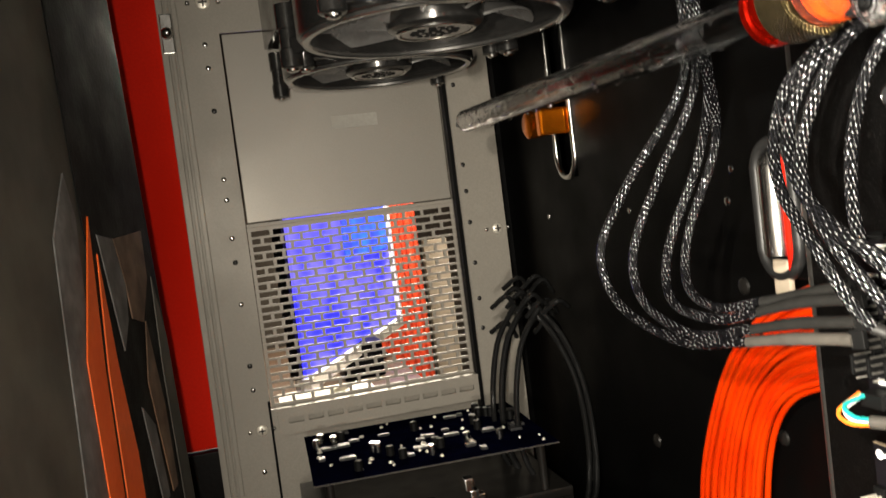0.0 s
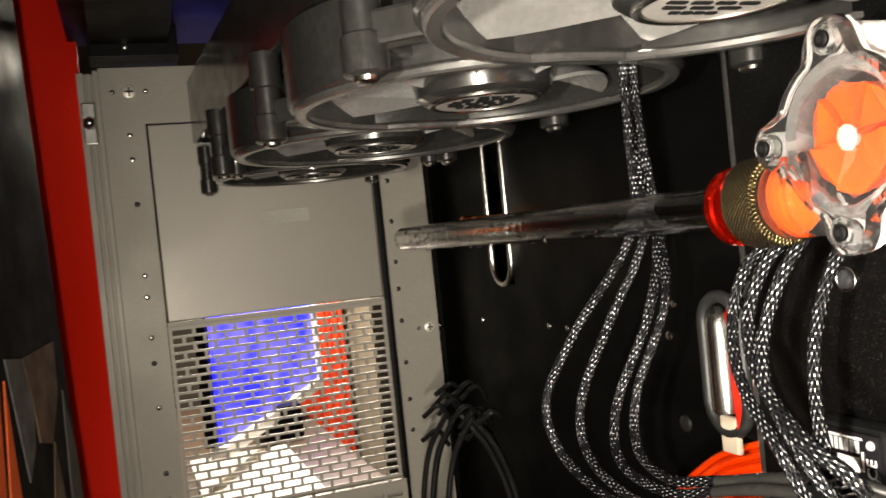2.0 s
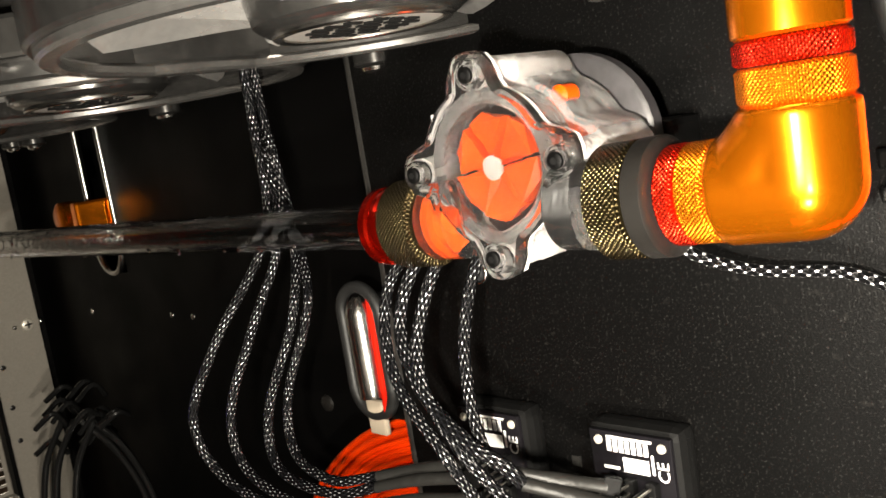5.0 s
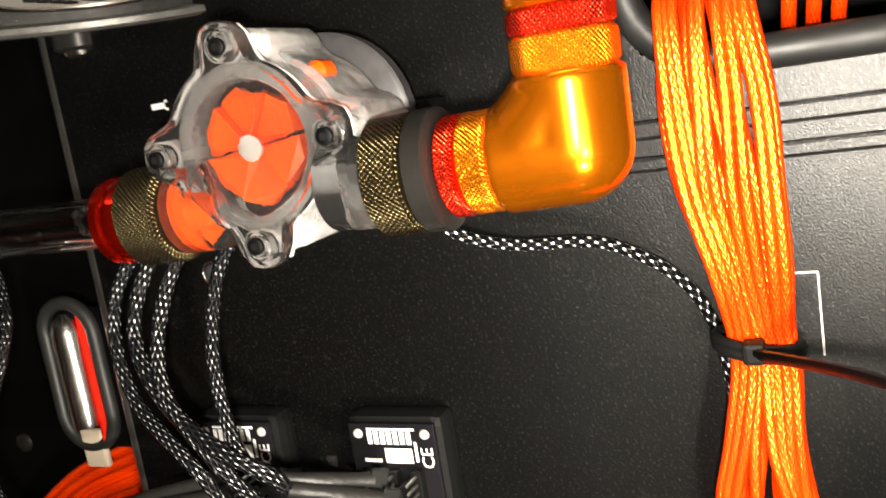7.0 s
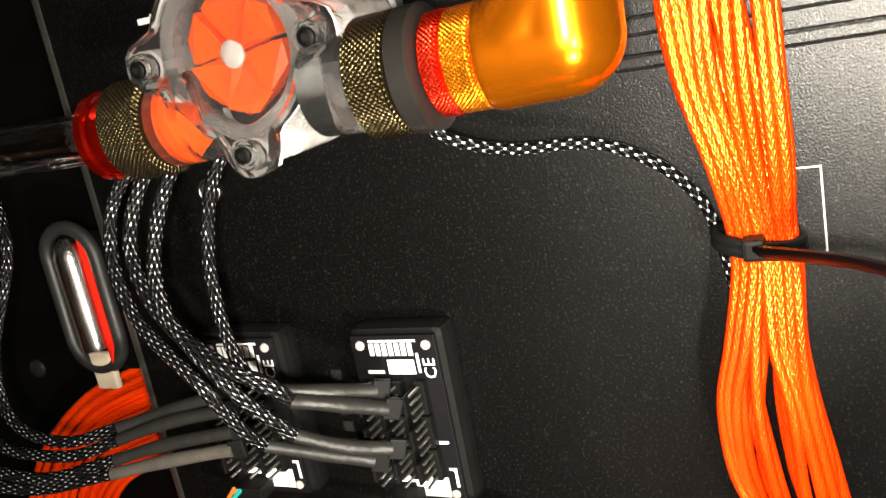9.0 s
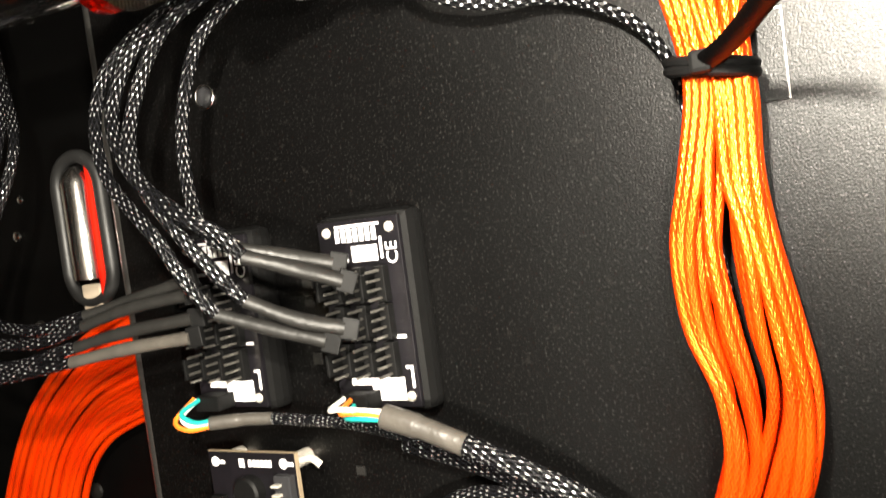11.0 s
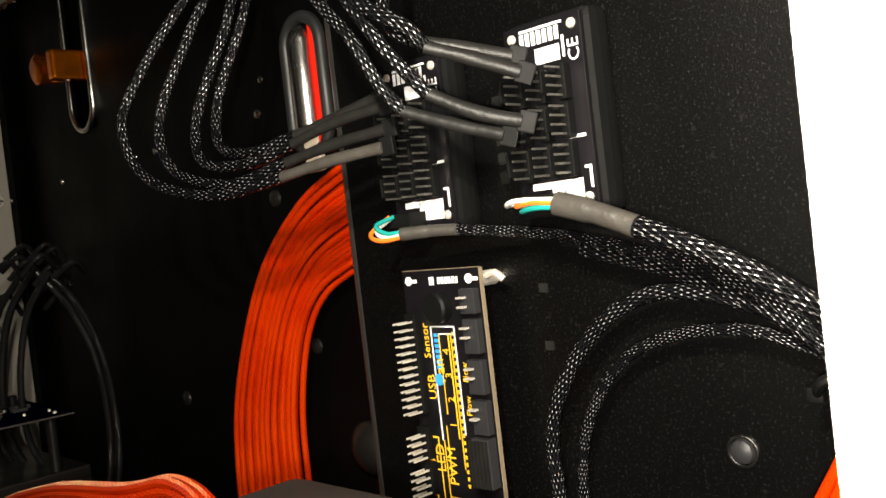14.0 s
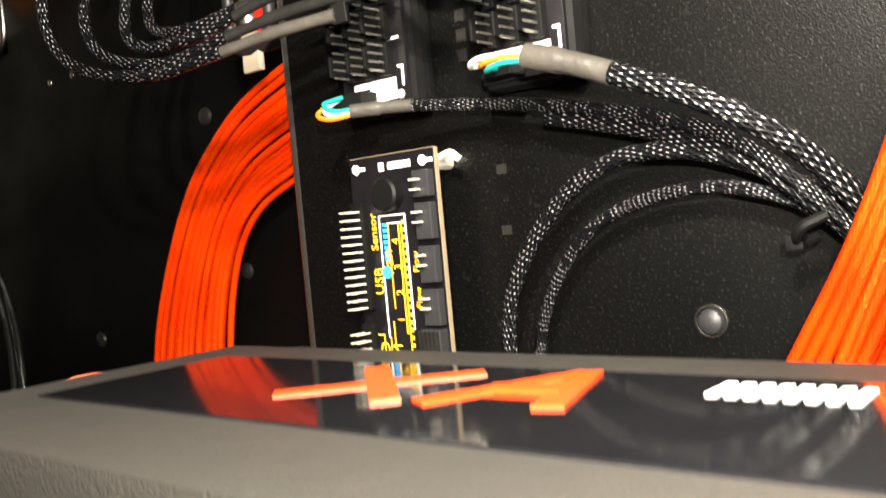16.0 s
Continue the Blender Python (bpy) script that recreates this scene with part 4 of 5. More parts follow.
for name, h0, h1, r, mat, lab in (("orange_ring", 0.0152, 0.0222, 0.0106, ORANGE_KNURL, "orange knurled ring"), ("red_ring", 0.0224, 0.0270, 0.0106, RED_KNURL, "red knurled ring"), ("orange_sleeve", 0.0272, 0.060, 0.0106, ORANGE_ANODISED, "orange sleeve")):
    h = h1 - h0
    part(name, lathe(bmesh.new(), C + Z * h0, Z, [(0, r - 0.0008), (0.0007, r), (h - 0.0007, r), (h, r - 0.0008)], 48), mat, elbow, lab, True)
bm = ring(bmesh.new(), C + Z * 0.0602, Z, 0.0045, 0.0062, 0, 0.075, 24)
tagged(part("water_tube", bm, GLASS_TUBE, smooth=True), "clear rigid upright water tube", "tube")

# ---- cables ----
def cable(name, label, pts, r, material, n=48, seg=10, group=""):
    return tagged(part(name, tube(bmesh.new(), pts, r, n, seg), material, smooth=True), label, "cable", group)


def connector_cable(label, pts, r, shrink, group, mat=None, tip=True):
    """A braided cable that ends in heatshrink and a small black plug."""
    c = thing("fan_cable", label, "cable", group)
    part("sleeve", tube(bmesh.new(), pts, r, 56, 10), BLACK_BRAID, c, smooth=True)
    part("heatshrink", tube(bmesh.new(), [pts[-1], *shrink], lambda s: r * (1.06 - 0.08 * math.sin(s * 9)) + 0.0007 * max(0, s - 0.6), 18, 12, flat=0.85), mat or HEATSHRINK, c, "grey heatshrink", True)
    if tip:
        e, d = Vector(shrink[-1]), (Vector(shrink[-1]) - Vector(shrink[-2])).normalized()
        m = Matrix.Translation(e) @ frame_of(d)
        part("plug", box(bmesh.new(), (-0.0011, -0.0030, -0.001), (0.0011, 0.0030, 0.004), 0.0004, m), PLASTIC, c, "black plug")
    return c


FAN_LABEL = "black fleck-braided fan cable with grey heatshrink end"
G1N, G2N = "fan cables to the far splitter", "fan cables to the near splitter"
connector_cable(FAN_LABEL, [(0.4895, 0.5645, 0.800), (0.4895, 0.5655, 0.765), (0.488, 0.568, 0.722), (0.466, 0.583, 0.683), (0.452, 0.588, 0.655), (0.4535, 0.577, 0.632), (0.459, 0.540, 0.621), (0.467, 0.508, 0.6235)], 0.0020, [(0.472, 0.489, 0.626), (0.478, 0.468, 0.6275)], G1N, HEATSHRINK_PALE)
connector_cable(FAN_LABEL, [(0.4918, 0.5682, 0.800), (0.4916, 0.5680, 0.765), (0.4915, 0.564, 0.722), (0.474, 0.569, 0.686), (0.461, 0.575, 0.655), (0.458, 0.565, 0.634), (0.461, 0.534, 0.624), (0.468, 0.506, 0.628)], 0.00195, [(0.473, 0.489, 0.631), (0.479, 0.467, 0.633)], G1N)
connector_cable(FAN_LABEL, [(0.4940, 0.5718, 0.800), (0.4940, 0.5708, 0.765), (0.4945, 0.560, 0.722), (0.482, 0.552, 0.690), (0.470, 0.562, 0.655), (0.464, 0.553, 0.635), (0.465, 0.524, 0.630), (0.470, 0.504, 0.634)], 0.00195, [(0.474, 0.487, 0.638), (0.479, 0.468, 0.640)], G1N)
connector_cable(FAN_LABEL, [(0.4958, 0.5672, 0.800), (0.4958, 0.5668, 0.765), (0.497, 0.562, 0.724), (0.488, 0.549, 0.694), (0.476, 0.556, 0.660), (0.469, 0.548, 0.640), (0.467, 0.525, 0.634), (0.472, 0.505, 0.637)], 0.0019, [(0.477, 0.490, 0.640), (0.481, 0.470, 0.644)], G1N)

connector_cable(FAN_LABEL, [(0.5, 0.4385, 0.735), (0.49, 0.4605, 0.728), (0.476, 0.4795, 0.712), (0.469, 0.4835, 0.695), (0.463, 0.4755, 0.676), (0.46, 0.4573, 0.658), (0.464, 0.4510, 0.643), (0.468, 0.4470, 0.635)], 0.0019, [(0.475, 0.4340, 0.629), (0.481, 0.4210, 0.624)], G2N)
connector_cable(FAN_LABEL, [(0.5, 0.4325, 0.732), (0.49, 0.4525, 0.727), (0.476, 0.4695, 0.714), (0.468, 0.4755, 0.694), (0.462, 0.4645, 0.676), (0.46, 0.4461, 0.6625), (0.463, 0.4371, 0.6565), (0.466, 0.4330, 0.65)], 0.0021, [(0.474, 0.4230, 0.645), (0.482, 0.4140, 0.64)], G2N)
connector_cable(FAN_LABEL, [(0.502, 0.4265, 0.734), (0.49, 0.4445, 0.728), (0.476, 0.4585, 0.716), (0.468, 0.4665, 0.695), (0.462, 0.4635, 0.678), (0.46, 0.4508, 0.661), (0.464, 0.4430, 0.648), (0.469, 0.4370, 0.638)], 0.0020, [(0.476, 0.4260, 0.631), (0.483, 0.4160, 0.627)], G2N)
connector_cable(FAN_LABEL, [(0.502, 0.4205, 0.73), (0.492, 0.4365, 0.726), (0.48, 0.4485, 0.713), (0.473, 0.4530, 0.692), (0.468, 0.4505, 0.672), (0.465, 0.4443, 0.658), (0.466, 0.4380, 0.653)], 0.0019, [(0.474, 0.4270, 0.649), (0.483, 0.4170, 0.645)], G2N)

cable("sensor_cable", "thin black braided sensor cable from the flow meter", [(0.486, 0.392, 0.722), (0.486, 0.384, 0.712), (0.494, 0.371, 0.7055), (0.500, 0.352, 0.7035), (0.501, 0.339, 0.698), (0.501, 0.3295, 0.690), (0.502, 0.3245, 0.679), (0.502, 0.322, 0.664), (0.502, 0.320, 0.64), (0.502, 0.316, 0.60), (0.503, 0.32, 0.56)], 0.0015, THIN_BRAID, 80)

# sleeves that leave the splitters and the two arcs below
rnd = random.Random(7)


def power_cable(label, wires, shrink, sleeve, r):
    c = thing("signal_cable", label, "cable", "signal cables")
    for (pts, mat) in wires:
        part("wire", tube(bmesh.new(), pts, 0.00075, 14, 8), mat, c, "", True)
    part("heatshrink", tube(bmesh.new(), shrink, lambda s: r * (1.05 + (0.12 if s < 0.45 else 0.0)), 20, 14), HEATSHRINK_PALE, c, "grey-brown heatshrink", True)
    part("sleeve", tube(bmesh.new(), sleeve, r, 60, 12), FINE_BRAID, c, "", True)
    return c


power_cable("black fleck-braided signal cable with pale heatshrink and bare wires",
            [([(0.490, 0.424, 0.606), (0.482, 0.424, 0.6045), (0.479, 0.418, 0.6055), (0.480, 0.404, 0.6045)], WIRE_WHITE),
             ([(0.490, 0.422, 0.6055), (0.481, 0.420, 0.6040), (0.479, 0.413, 0.6045), (0.480, 0.404, 0.6035)], WIRE_ORANGE),
             ([(0.490, 0.421, 0.604), (0.482, 0.419, 0.6025), (0.479, 0.412, 0.6030), (0.4805, 0.404, 0.6025)], WIRE_TEAL)],
            [(0.480, 0.405, 0.6035), (0.481, 0.394, 0.600), (0.482, 0.383, 0.5955)],
            [(0.482, 0.384, 0.596), (0.484, 0.367, 0.5885), (0.488, 0.353, 0.580), (0.492, 0.343, 0.5715), (0.495, 0.334, 0.560), (0.498, 0.325, 0.545)], 0.0028)
power_cable("black fleck-braided signal cable with grey heatshrink and bare wires",
            [([(0.490, 0.481, 0.606), (0.483, 0.482, 0.602), (0.482, 0.477, 0.5995), (0.484, 0.470, 0.600)], WIRE_WHITE),
             ([(0.490, 0.483, 0.606), (0.482, 0.484, 0.601), (0.481, 0.478, 0.5985), (0.484, 0.470, 0.5992)], WIRE_ORANGE),
             ([(0.490, 0.480, 0.606), (0.482, 0.481, 0.6035), (0.482, 0.476, 0.6006), (0.484, 0.470, 0.6007)], WIRE_TEAL)],
            [(0.4835, 0.471, 0.600), (0.488, 0.462, 0.600), (0.4915, 0.4535, 0.5995)],
            [(0.4915, 0.4545, 0.5995), (0.497, 0.431, 0.5965), (0.497, 0.406, 0.592), (0.495, 0.379, 0.585), (0.494, 0.358, 0.576), (0.496, 0.340, 0.559), (0.499, 0.328, 0.545)], 0.0018)
cable("signal_cable", "black fleck-braided cable joining the sleeve run", [(0.499, 0.412, 0.590), (0.499, 0.395, 0.586), (0.498, 0.377, 0.5805), (0.497, 0.357, 0.5715), (0.498, 0.342, 0.559), (0.501, 0.330, 0.545)], 0.0024, FINE_BRAID, 50, 12, "signal cables")
cable("arc_cable", "black braided cable in a wide arc", [(0.501, 0.326, 0.548), (0.499, 0.338, 0.559), (0.498, 0.348, 0.566), (0.498, 0.361, 0.5725), (0.498, 0.376, 0.5765), (0.498, 0.392, 0.5765), (0.498, 0.408, 0.569), (0.498, 0.422, 0.554), (0.498, 0.430, 0.537), (0.499, 0.431, 0.515), (0.500, 0.430, 0.47)], 0.0022, FINE_BRAID, 80, 10, "arc cables")
cable("arc_cable", "black braided cable in a tighter arc", [(0.503, 0.330, 0.545), (0.501, 0.342, 0.5565), (0.500, 0.352, 0.563), (0.500, 0.370, 0.567), (0.500, 0.392, 0.564), (0.500, 0.407, 0.555), (0.500, 0.419, 0.537), (0.501, 0.4235, 0.515), (0.502, 0.424, 0.47)], 0.0017, FINE_BRAID, 80, 10, "arc cables")
bm = bmesh.new()
tube(bm, [(0.4995, 0.345, 0.5535), (0.496, 0.348, 0.5525), (0.492, 0.346, 0.556), (0.494, 0.341, 0.5585)], 0.0013, 14, 8)
box(bm, (0.494, 0.3465, 0.551), (0.499, 0.3505, 0.5545), 0.0006)
tagged(part("cable_tie", bm, PLASTIC, smooth=True), "small black cable tie round the sleeves", "cable tie")

# ---- large orange bundle on the tray ----
bundle = thing("orange_cable_bundle", "tied bundle of orange braided power cables on the tray", "cable bundle")
KNOTS = [(0.790, 0.316, 0.010, 0.530), (0.772, 0.318, 0.010, 0.512), (0.758, 0.320, 0.0100, 0.494), (0.735, 0.3195, 0.0115, 0.491), (0.715, 0.3185, 0.0108, 0.491), (0.697, 0.3160, 0.0085, 0.492), (0.682, 0.3145, 0.0066, 0.492), (0.672, 0.3138, 0.0070, 0.492), (0.655, 0.3146, 0.0090, 0.491), (0.640, 0.3150, 0.0118, 0.490), (0.622, 0.3135, 0.0125, 0.490), (0.606, 0.3110, 0.0104, 0.490), (0.590, 0.3125, 0.0092, 0.490), (0.570, 0.3195, 0.0095, 0.490), (0.550, 0.3275, 0.0108, 0.490), (0.530, 0.3370, 0.0120, 0.490), (0.505, 0.350, 0.0125, 0.490), (0.470, 0.365, 0.0125, 0.491), (0.442, 0.37, 0.012, 0.491)]
STRANDS = 18
rnd = random.Random(11)
for i in range(STRANDS):
    layer = 0 if i % 2 == 0 else 1.6
    a = -1 + 2 * (i + 0.5) / STRANDS
    ph, ph2 = rnd.uniform(0, 6.28), rnd.uniform(0, 6.28)
    pts = []
    for z, y, w, x in KNOTS:
        swing = (0.15 if layer == 0 else 0.24) * math.sin(z * 42 + ph) + 0.025 * math.sin(z * 80 + ph2)
        tight = 1.0 if w > 0.0075 else 0.5
        q = max(-1.0, min(1.0, a + swing * tight))
        if i in (4, 5, 6, 7) and 0.60 < z < 0.66:
            q -= 0.12
        if i in (8, 9, 10) and 0.60 < z < 0.645:
            q += 0.22
        depth = (1 - layer) * 0.0036 + 0.0010 * math.cos(z * 50 + ph)
        depth *= 0.6 if w < 0.0075 else 1.0
        pts.append((x - depth * 1.0 - 0.0012 * (1 - q * q), y - 0.0012 - q * w, z))
    part("strand", tube(bmesh.new(), pts, 0.00134, 110, 12), ORANGE_BRAID, bundle, "", True)
tie = thing("cable_tie", "black plastic cable tie with a long loose tail", "cable tie")
bm = bmesh.new()
loop = [(0.492 + 0.0078 * math.cos(a), 0.3142 + 0.0092 * math.sin(a), 0.6795 + 0.0015 * math.sin(a)) for a in [2 * math.pi * k / 28 for k in range(28)]]
tube(bm, loop, 0.0013, 0, 8, True)
tube(bm, [(v[0], v[1], v[2] - 0.0020) for v in loop], 0.0013, 0, 8, True)
part("band", bm, PLASTIC, tie, smooth=True)
part("lock", box(bmesh.new(), (0.4805, 0.3120, 0.6768), (0.486, 0.3167, 0.6818), 0.001), PLASTIC, tie)
part("tail", tube(bmesh.new(), [(0.484, 0.315, 0.6785), (0.472, 0.306, 0.681), (0.452, 0.2945, 0.6855), (0.436, 0.2855, 0.688)], 0.0023, 24, 8, flat=0.5), DEEP_BLACK, tie, "long loose tail", True)
mount = thing("tie_mount", "black square adhesive cable tie mount with a pale edge", "mount")
part("pad", box(bmesh.new(), (WALL - 0.0010, 0.3005, 0.670), (WALL - 0.0002, 0.319, 0.6910), 0.0003), BLACK_COAT, mount)
part("pale_edge", boxes(((WALL - 0.0013, 0.3005, 0.670), (WALL - 0.0011, 0.3009, 0.6910)), ((WALL - 0.0013, 0.3009, 0.6906), (WALL - 0.0011, 0.319, 0.6910))), WHITE_STEEL, mount)

bm = tube(bmesh.new(), stadium(0.251, 0.3395, 0.7435, 0.7895, WALL - 0.001), 0.0042, 0, 12, True)
tagged(part("grommet", bm, RUBBER, smooth=True), "black rubber grommet round the cable opening", "grommet")
for k in range(3):
    y = 0.303 - k * 0.0055
    cable("orange_cable", "orange braided cable inside the grommet opening", [(0.53, y - 0.004, 0.79), (0.516, y - 0.002, 0.766), (0.522, y, 0.748), (0.545, y + 0.001, 0.735)], 0.0017, ORANGE_BRAID, 20, 9, "grommet cables")

# ---- curved orange comb behind the tray edge ----
comb = thing("orange_cable_comb", "flat curved run of orange braided cables behind the tray edge", "cable bundle")
COMB = 20
for i in range(COMB):
    f = i / (COMB - 1)
    wob = 0.0008 * math.sin(i * 2.4)
    outer = [(0.530, 0.500, 0.640), (0.528, 0.530, 0.636), (0.528, 0.552, 0.631), (0.5275, 0.587, 0.6165), (0.528, 0.625, 0.585), (0.528, 0.656, 0.530), (0.529, 0.667, 0.485), (0.530, 0.668, 0.442)]
    inner = [(0.534, 0.500, 0.600), (0.532, 0.530, 0.596), (0.531, 0.553, 0.589), (0.531, 0.582, 0.577), (0.531, 0.600, 0.556), (0.531, 0.611, 0.520), (0.532, 0.614, 0.480), (0.532, 0.615, 0.442)]
    pts = [Vector(p).lerp(Vector(q), f) + Vector((wob + 0.0022 * (i % 2), 0, 0)) for p, q in zip(outer, inner)]
    part("strand", tube(bmesh.new(), pts, 0.00155, 60, 10), ORANGE_BRAID, comb, "", True)
low = thing("orange_cable_bundle", "orange braided cables leaving the power supply", "cable bundle")
for i in range(8):
    dx, dz = (i % 2) * 0.003, -(i // 2) * 0.0034
    part("strand", tube(bmesh.new(), [(0.410 + dx, 0.4627, 0.505 + dz), (0.422 + dx, 0.500, 0.523 + dz), (0.430 + dx, 0.540, 0.5265 + dz), (0.430 + dx, 0.580, 0.519 + dz), (0.430 + dx, 0.655, 0.509 + dz * 0.7), (0.433 + dx, 0.74, 0.485 + dz), (0.440 + dx, 0.78, 0.4435 - dz * 0.1)], 0.002, 60, 8), ORANGE_BRAID, low, "", True)

# ---- coil of black cables in the corner ----
coil = thing("cable_coil", "loose coil of black cables hanging in the corner", "cable coil")
rnd = random.Random(3)
for i in range(8):
    dx, dy = rnd.uniform(-0.006, 0.006), rnd.uniform(-0.02, 0.02)
    if i < 4:
        pts = [(0.507 + dx, 0.85 + dy, 0.600), (0.489 + dx, 0.845 + dy, 0.575), (0.479 + dx, 0.84 + dy, 0.535), (0.480 + dx, 0.838 + dy, 0.500), (0.492 + dx, 0.836 + dy, 0.470), (0.505 + dx, 0.84 + dy, 0.442)]
    else:
        pts = [(0.507 + dx, 0.85 + dy, 0.602), (0.522 + dx, 0.845 + dy, 0.578), (0.532 + dx * 0.8, 0.84 + dy, 0.545), (0.535 + dx * 0.8, 0.838 + dy, 0.505), (0.532 + dx, 0.836 + dy, 0.47), (0.525 + dx, 0.84 + dy, 0.442)]
    part("loop", tube(bmesh.new(), pts, 0.0021, 40, 9), BLACK_WIRE, coil, "", True)
for i in range(14):
    y, x, z = 0.85 + rnd.uniform(-0.03, 0.03), 0.508 + rnd.uniform(-0.018, 0.02), 0.592 + rnd.uniform(-0.014, 0.022)
    part("twist", tube(bmesh.new(), [(x - 0.010, y, z - 0.006 * rnd.random()), (x, y - 0.008, z + 0.006), (x + 0.010, y, z - 0.008 * rnd.random())], 0.0018, 14, 8), BLACK_WIRE, coil, "", True)

# ---- splitter boards ----
def splitter(y1, name_label):
    """A fan splitter board on a black plastic base; y1 is the edge next to the open tray."""
    s = thing("fan_splitter", name_label, "circuit board", "fan splitters")
    y2, z0, z1, x = y1 + 0.0275, 0.6015, 0.6555, 0.4965
    part("base", box(bmesh.new(), (x + 0.0018, y1 - 0.0022, z0 - 0.002), (WALL - 0.0001, y2 + 0.002, z1 + 0.002), 0.0035), PLASTIC, s, "black plastic base")
    b = part("board", box(bmesh.new(), (x, y1, z0), (x + 0.0016, y2, z1), 0.0002), PCB_BLACK, s, "black circuit board")
    xf = x - 0.0002
    for y, z in ((y1 + 0.003, z1 - 0.003), (y2 - 0.003, z1 - 0.003), (y1 + 0.003, z0 + 0.003)):
        part("screw", dome(bmesh.new(), (x, y, z), (-1, 0, 0), 0.0015, 0.0010, 14), PIN_METAL, s, smooth=True)
    # printed bars at the top
    rnd = random.Random(5)
    for k in range(7):
        yy = y2 - 0.0065 - k * 0.0021
        part("print_bar", boxes(((xf, yy - 0.0008, z1 - 0.0062), (x, yy + 0.0006, z1 - 0.0024))), INK_WHITE, b)
    part("print_bar", boxes(((xf, y1 + 0.0062, z1 - 0.0020), (x, y2 - 0.006, z1 - 0.0013))), INK_WHITE, b)
    part("print_bar", boxes(((xf, y1 + 0.0078, z1 - 0.0120), (x, y1 + 0.0165, z1 - 0.0075))), INK_WHITE, b)
    part("print_bar", boxes(((xf, y1 + 0.0180, z1 - 0.0118), (x, y2 - 0.004, z1 - 0.0108))), INK_WHITE, b)
    part("print_bar", boxes(((xf, y1 + 0.0060, z1 - 0.0115), (x, y1 + 0.0068, z1 - 0.0055))), INK_WHITE, b)
    words("CE", (xf, y1 + 0.0012, z1 - 0.0135), (0, 0, 1), (0, 1, 0), 0.0054, INK_WHITE, b)
    # bottom print and power socket
    part("print_bar", boxes(((xf, y1 + 0.0045, z0 + 0.0020), (x, y1 + 0.0155, z0 + 0.0085))), INK_WHITE, b)
    part("print_bar", boxes(((xf, y1 + 0.0155, z0 + 0.0065), (x, y1 + 0.0225, z0 + 0.0085))), INK_WHITE, b)
    part("print_bar", boxes(((xf, y1 + 0.0012, z0 + 0.0055), (x, y1 + 0.0020, z0 + 0.0110))), INK_WHITE, b)
    part("print_bar", boxes(((xf, y1 + 0.0012, z0 + 0.0110), (x, y1 + 0.0035, z0 + 0.0118))), INK_WHITE, b)
    part("print_bar", boxes(((xf, y1 + 0.0020, z0 + 0.0197), (x, y1 + 0.0075, z0 + 0.0206))), INK_WHITE, b)
    part("socket", box(bmesh.new(), (x - 0.0075, y1 + 0.0130, z0 + 0.0005), (x, y1 + 0.0230, z0 + 0.0052), 0.0005), PLASTIC, s, "black power socket")
    # nine headers, three to a row
    for row in range(3):
        zc = z1 - 0.0185 - row * 0.0107
        for col in range(3):
            yc = y1 + 0.0065 + col * 0.0075
            h = part("header", box(bmesh.new(), (x - 0.0030, yc - 0.0016, zc - 0.0050), (x, yc + 0.0016, zc + 0.0050), 0.0003), PLASTIC, s)
            part("latch", box(bmesh.new(), (x - 0.0088, yc + 0.0020, zc - 0.0032), (x, yc + 0.0030, zc + 0.0032), 0.0003), PLASTIC, h)
            for p in range(4):
                zp = zc + (p - 1.5) * 0.00254
                part("pin", boxes(((x - 0.0092, yc - 0.0003, zp - 0.0003), (x - 0.0028, yc + 0.0003, zp + 0.0003))), PIN_DULL, h)
    return s


splitter(0.4032, "black fan splitter board with white print, nearly full of plugs")
splitter(0.4590, "black fan splitter board with white print beside the tray edge")
# faint reflections on the tray, painted as small grey patches
for y, z, h in [(0.446, 0.614 + k * 0.006, 0.0018) for k in range(5)] + [(0.4355, 0.5785, 0.0014), (0.4355, 0.5605, 0.0014)]:
    bm = boxes(((WALL - 0.0006, y - 0.0016, z - h), (WALL, y + 0.0016, z + h)))
    tagged(part("reflection_patch", bm, HEATSHRINK), "small grey patch painted for a reflection on the tray", "mark", "worn marks")

# ---- controller board ----
ctl = thing("controller_board", "black fan controller board with yellow and white print", "circuit board")
X, YL, YR, ZT, ZB = 0.4965, 0.4872, 0.4515, 0.5910, 0.4825
brd = part("board", box(bmesh.new(), (X, YR, ZB), (X + 0.0016, YL, ZT - 0.0040), 0.0002), PCB_BLACK, ctl, "glossy black board")
part("pale_edge", boxes(((X - 0.0002, YR - 0.0004, ZB), (X + 0.0014, YR - 0.0001, ZT - 0.0040)), ((X - 0.0001, YR, ZT - 0.0039), (X + 0.0012, YL, ZT - 0.0037))), CUT_EDGE, ctl, "pale cut edge")
for y in (YL - 0.004, YR + 0.004):
    for z in (ZT - 0.008, ZB + 0.004):
        part("standoff", lathe(bmesh.new(), (X + 0.0016, y, z), (1, 0, 0), [(0, 0.0025), (WALL - X - 0.0017, 0.0025)], 10), PIN_METAL, ctl)
xf = X - 0.0002


def spot(px, py):
    """Board place from shares: px from the outer to the open side, py in metres down from the top."""
    return YL - px * (YL - YR), ZT - py


def bar(px0, px1, py0, py1, mat, name="print_bar"):
    (ya, za), (yb, zb) = spot(px0, py0), spot(px1, py1)
    part(name, boxes(((xf, min(ya, yb), min(za, zb)), (X, max(ya, yb), max(za, zb)))), mat, brd)


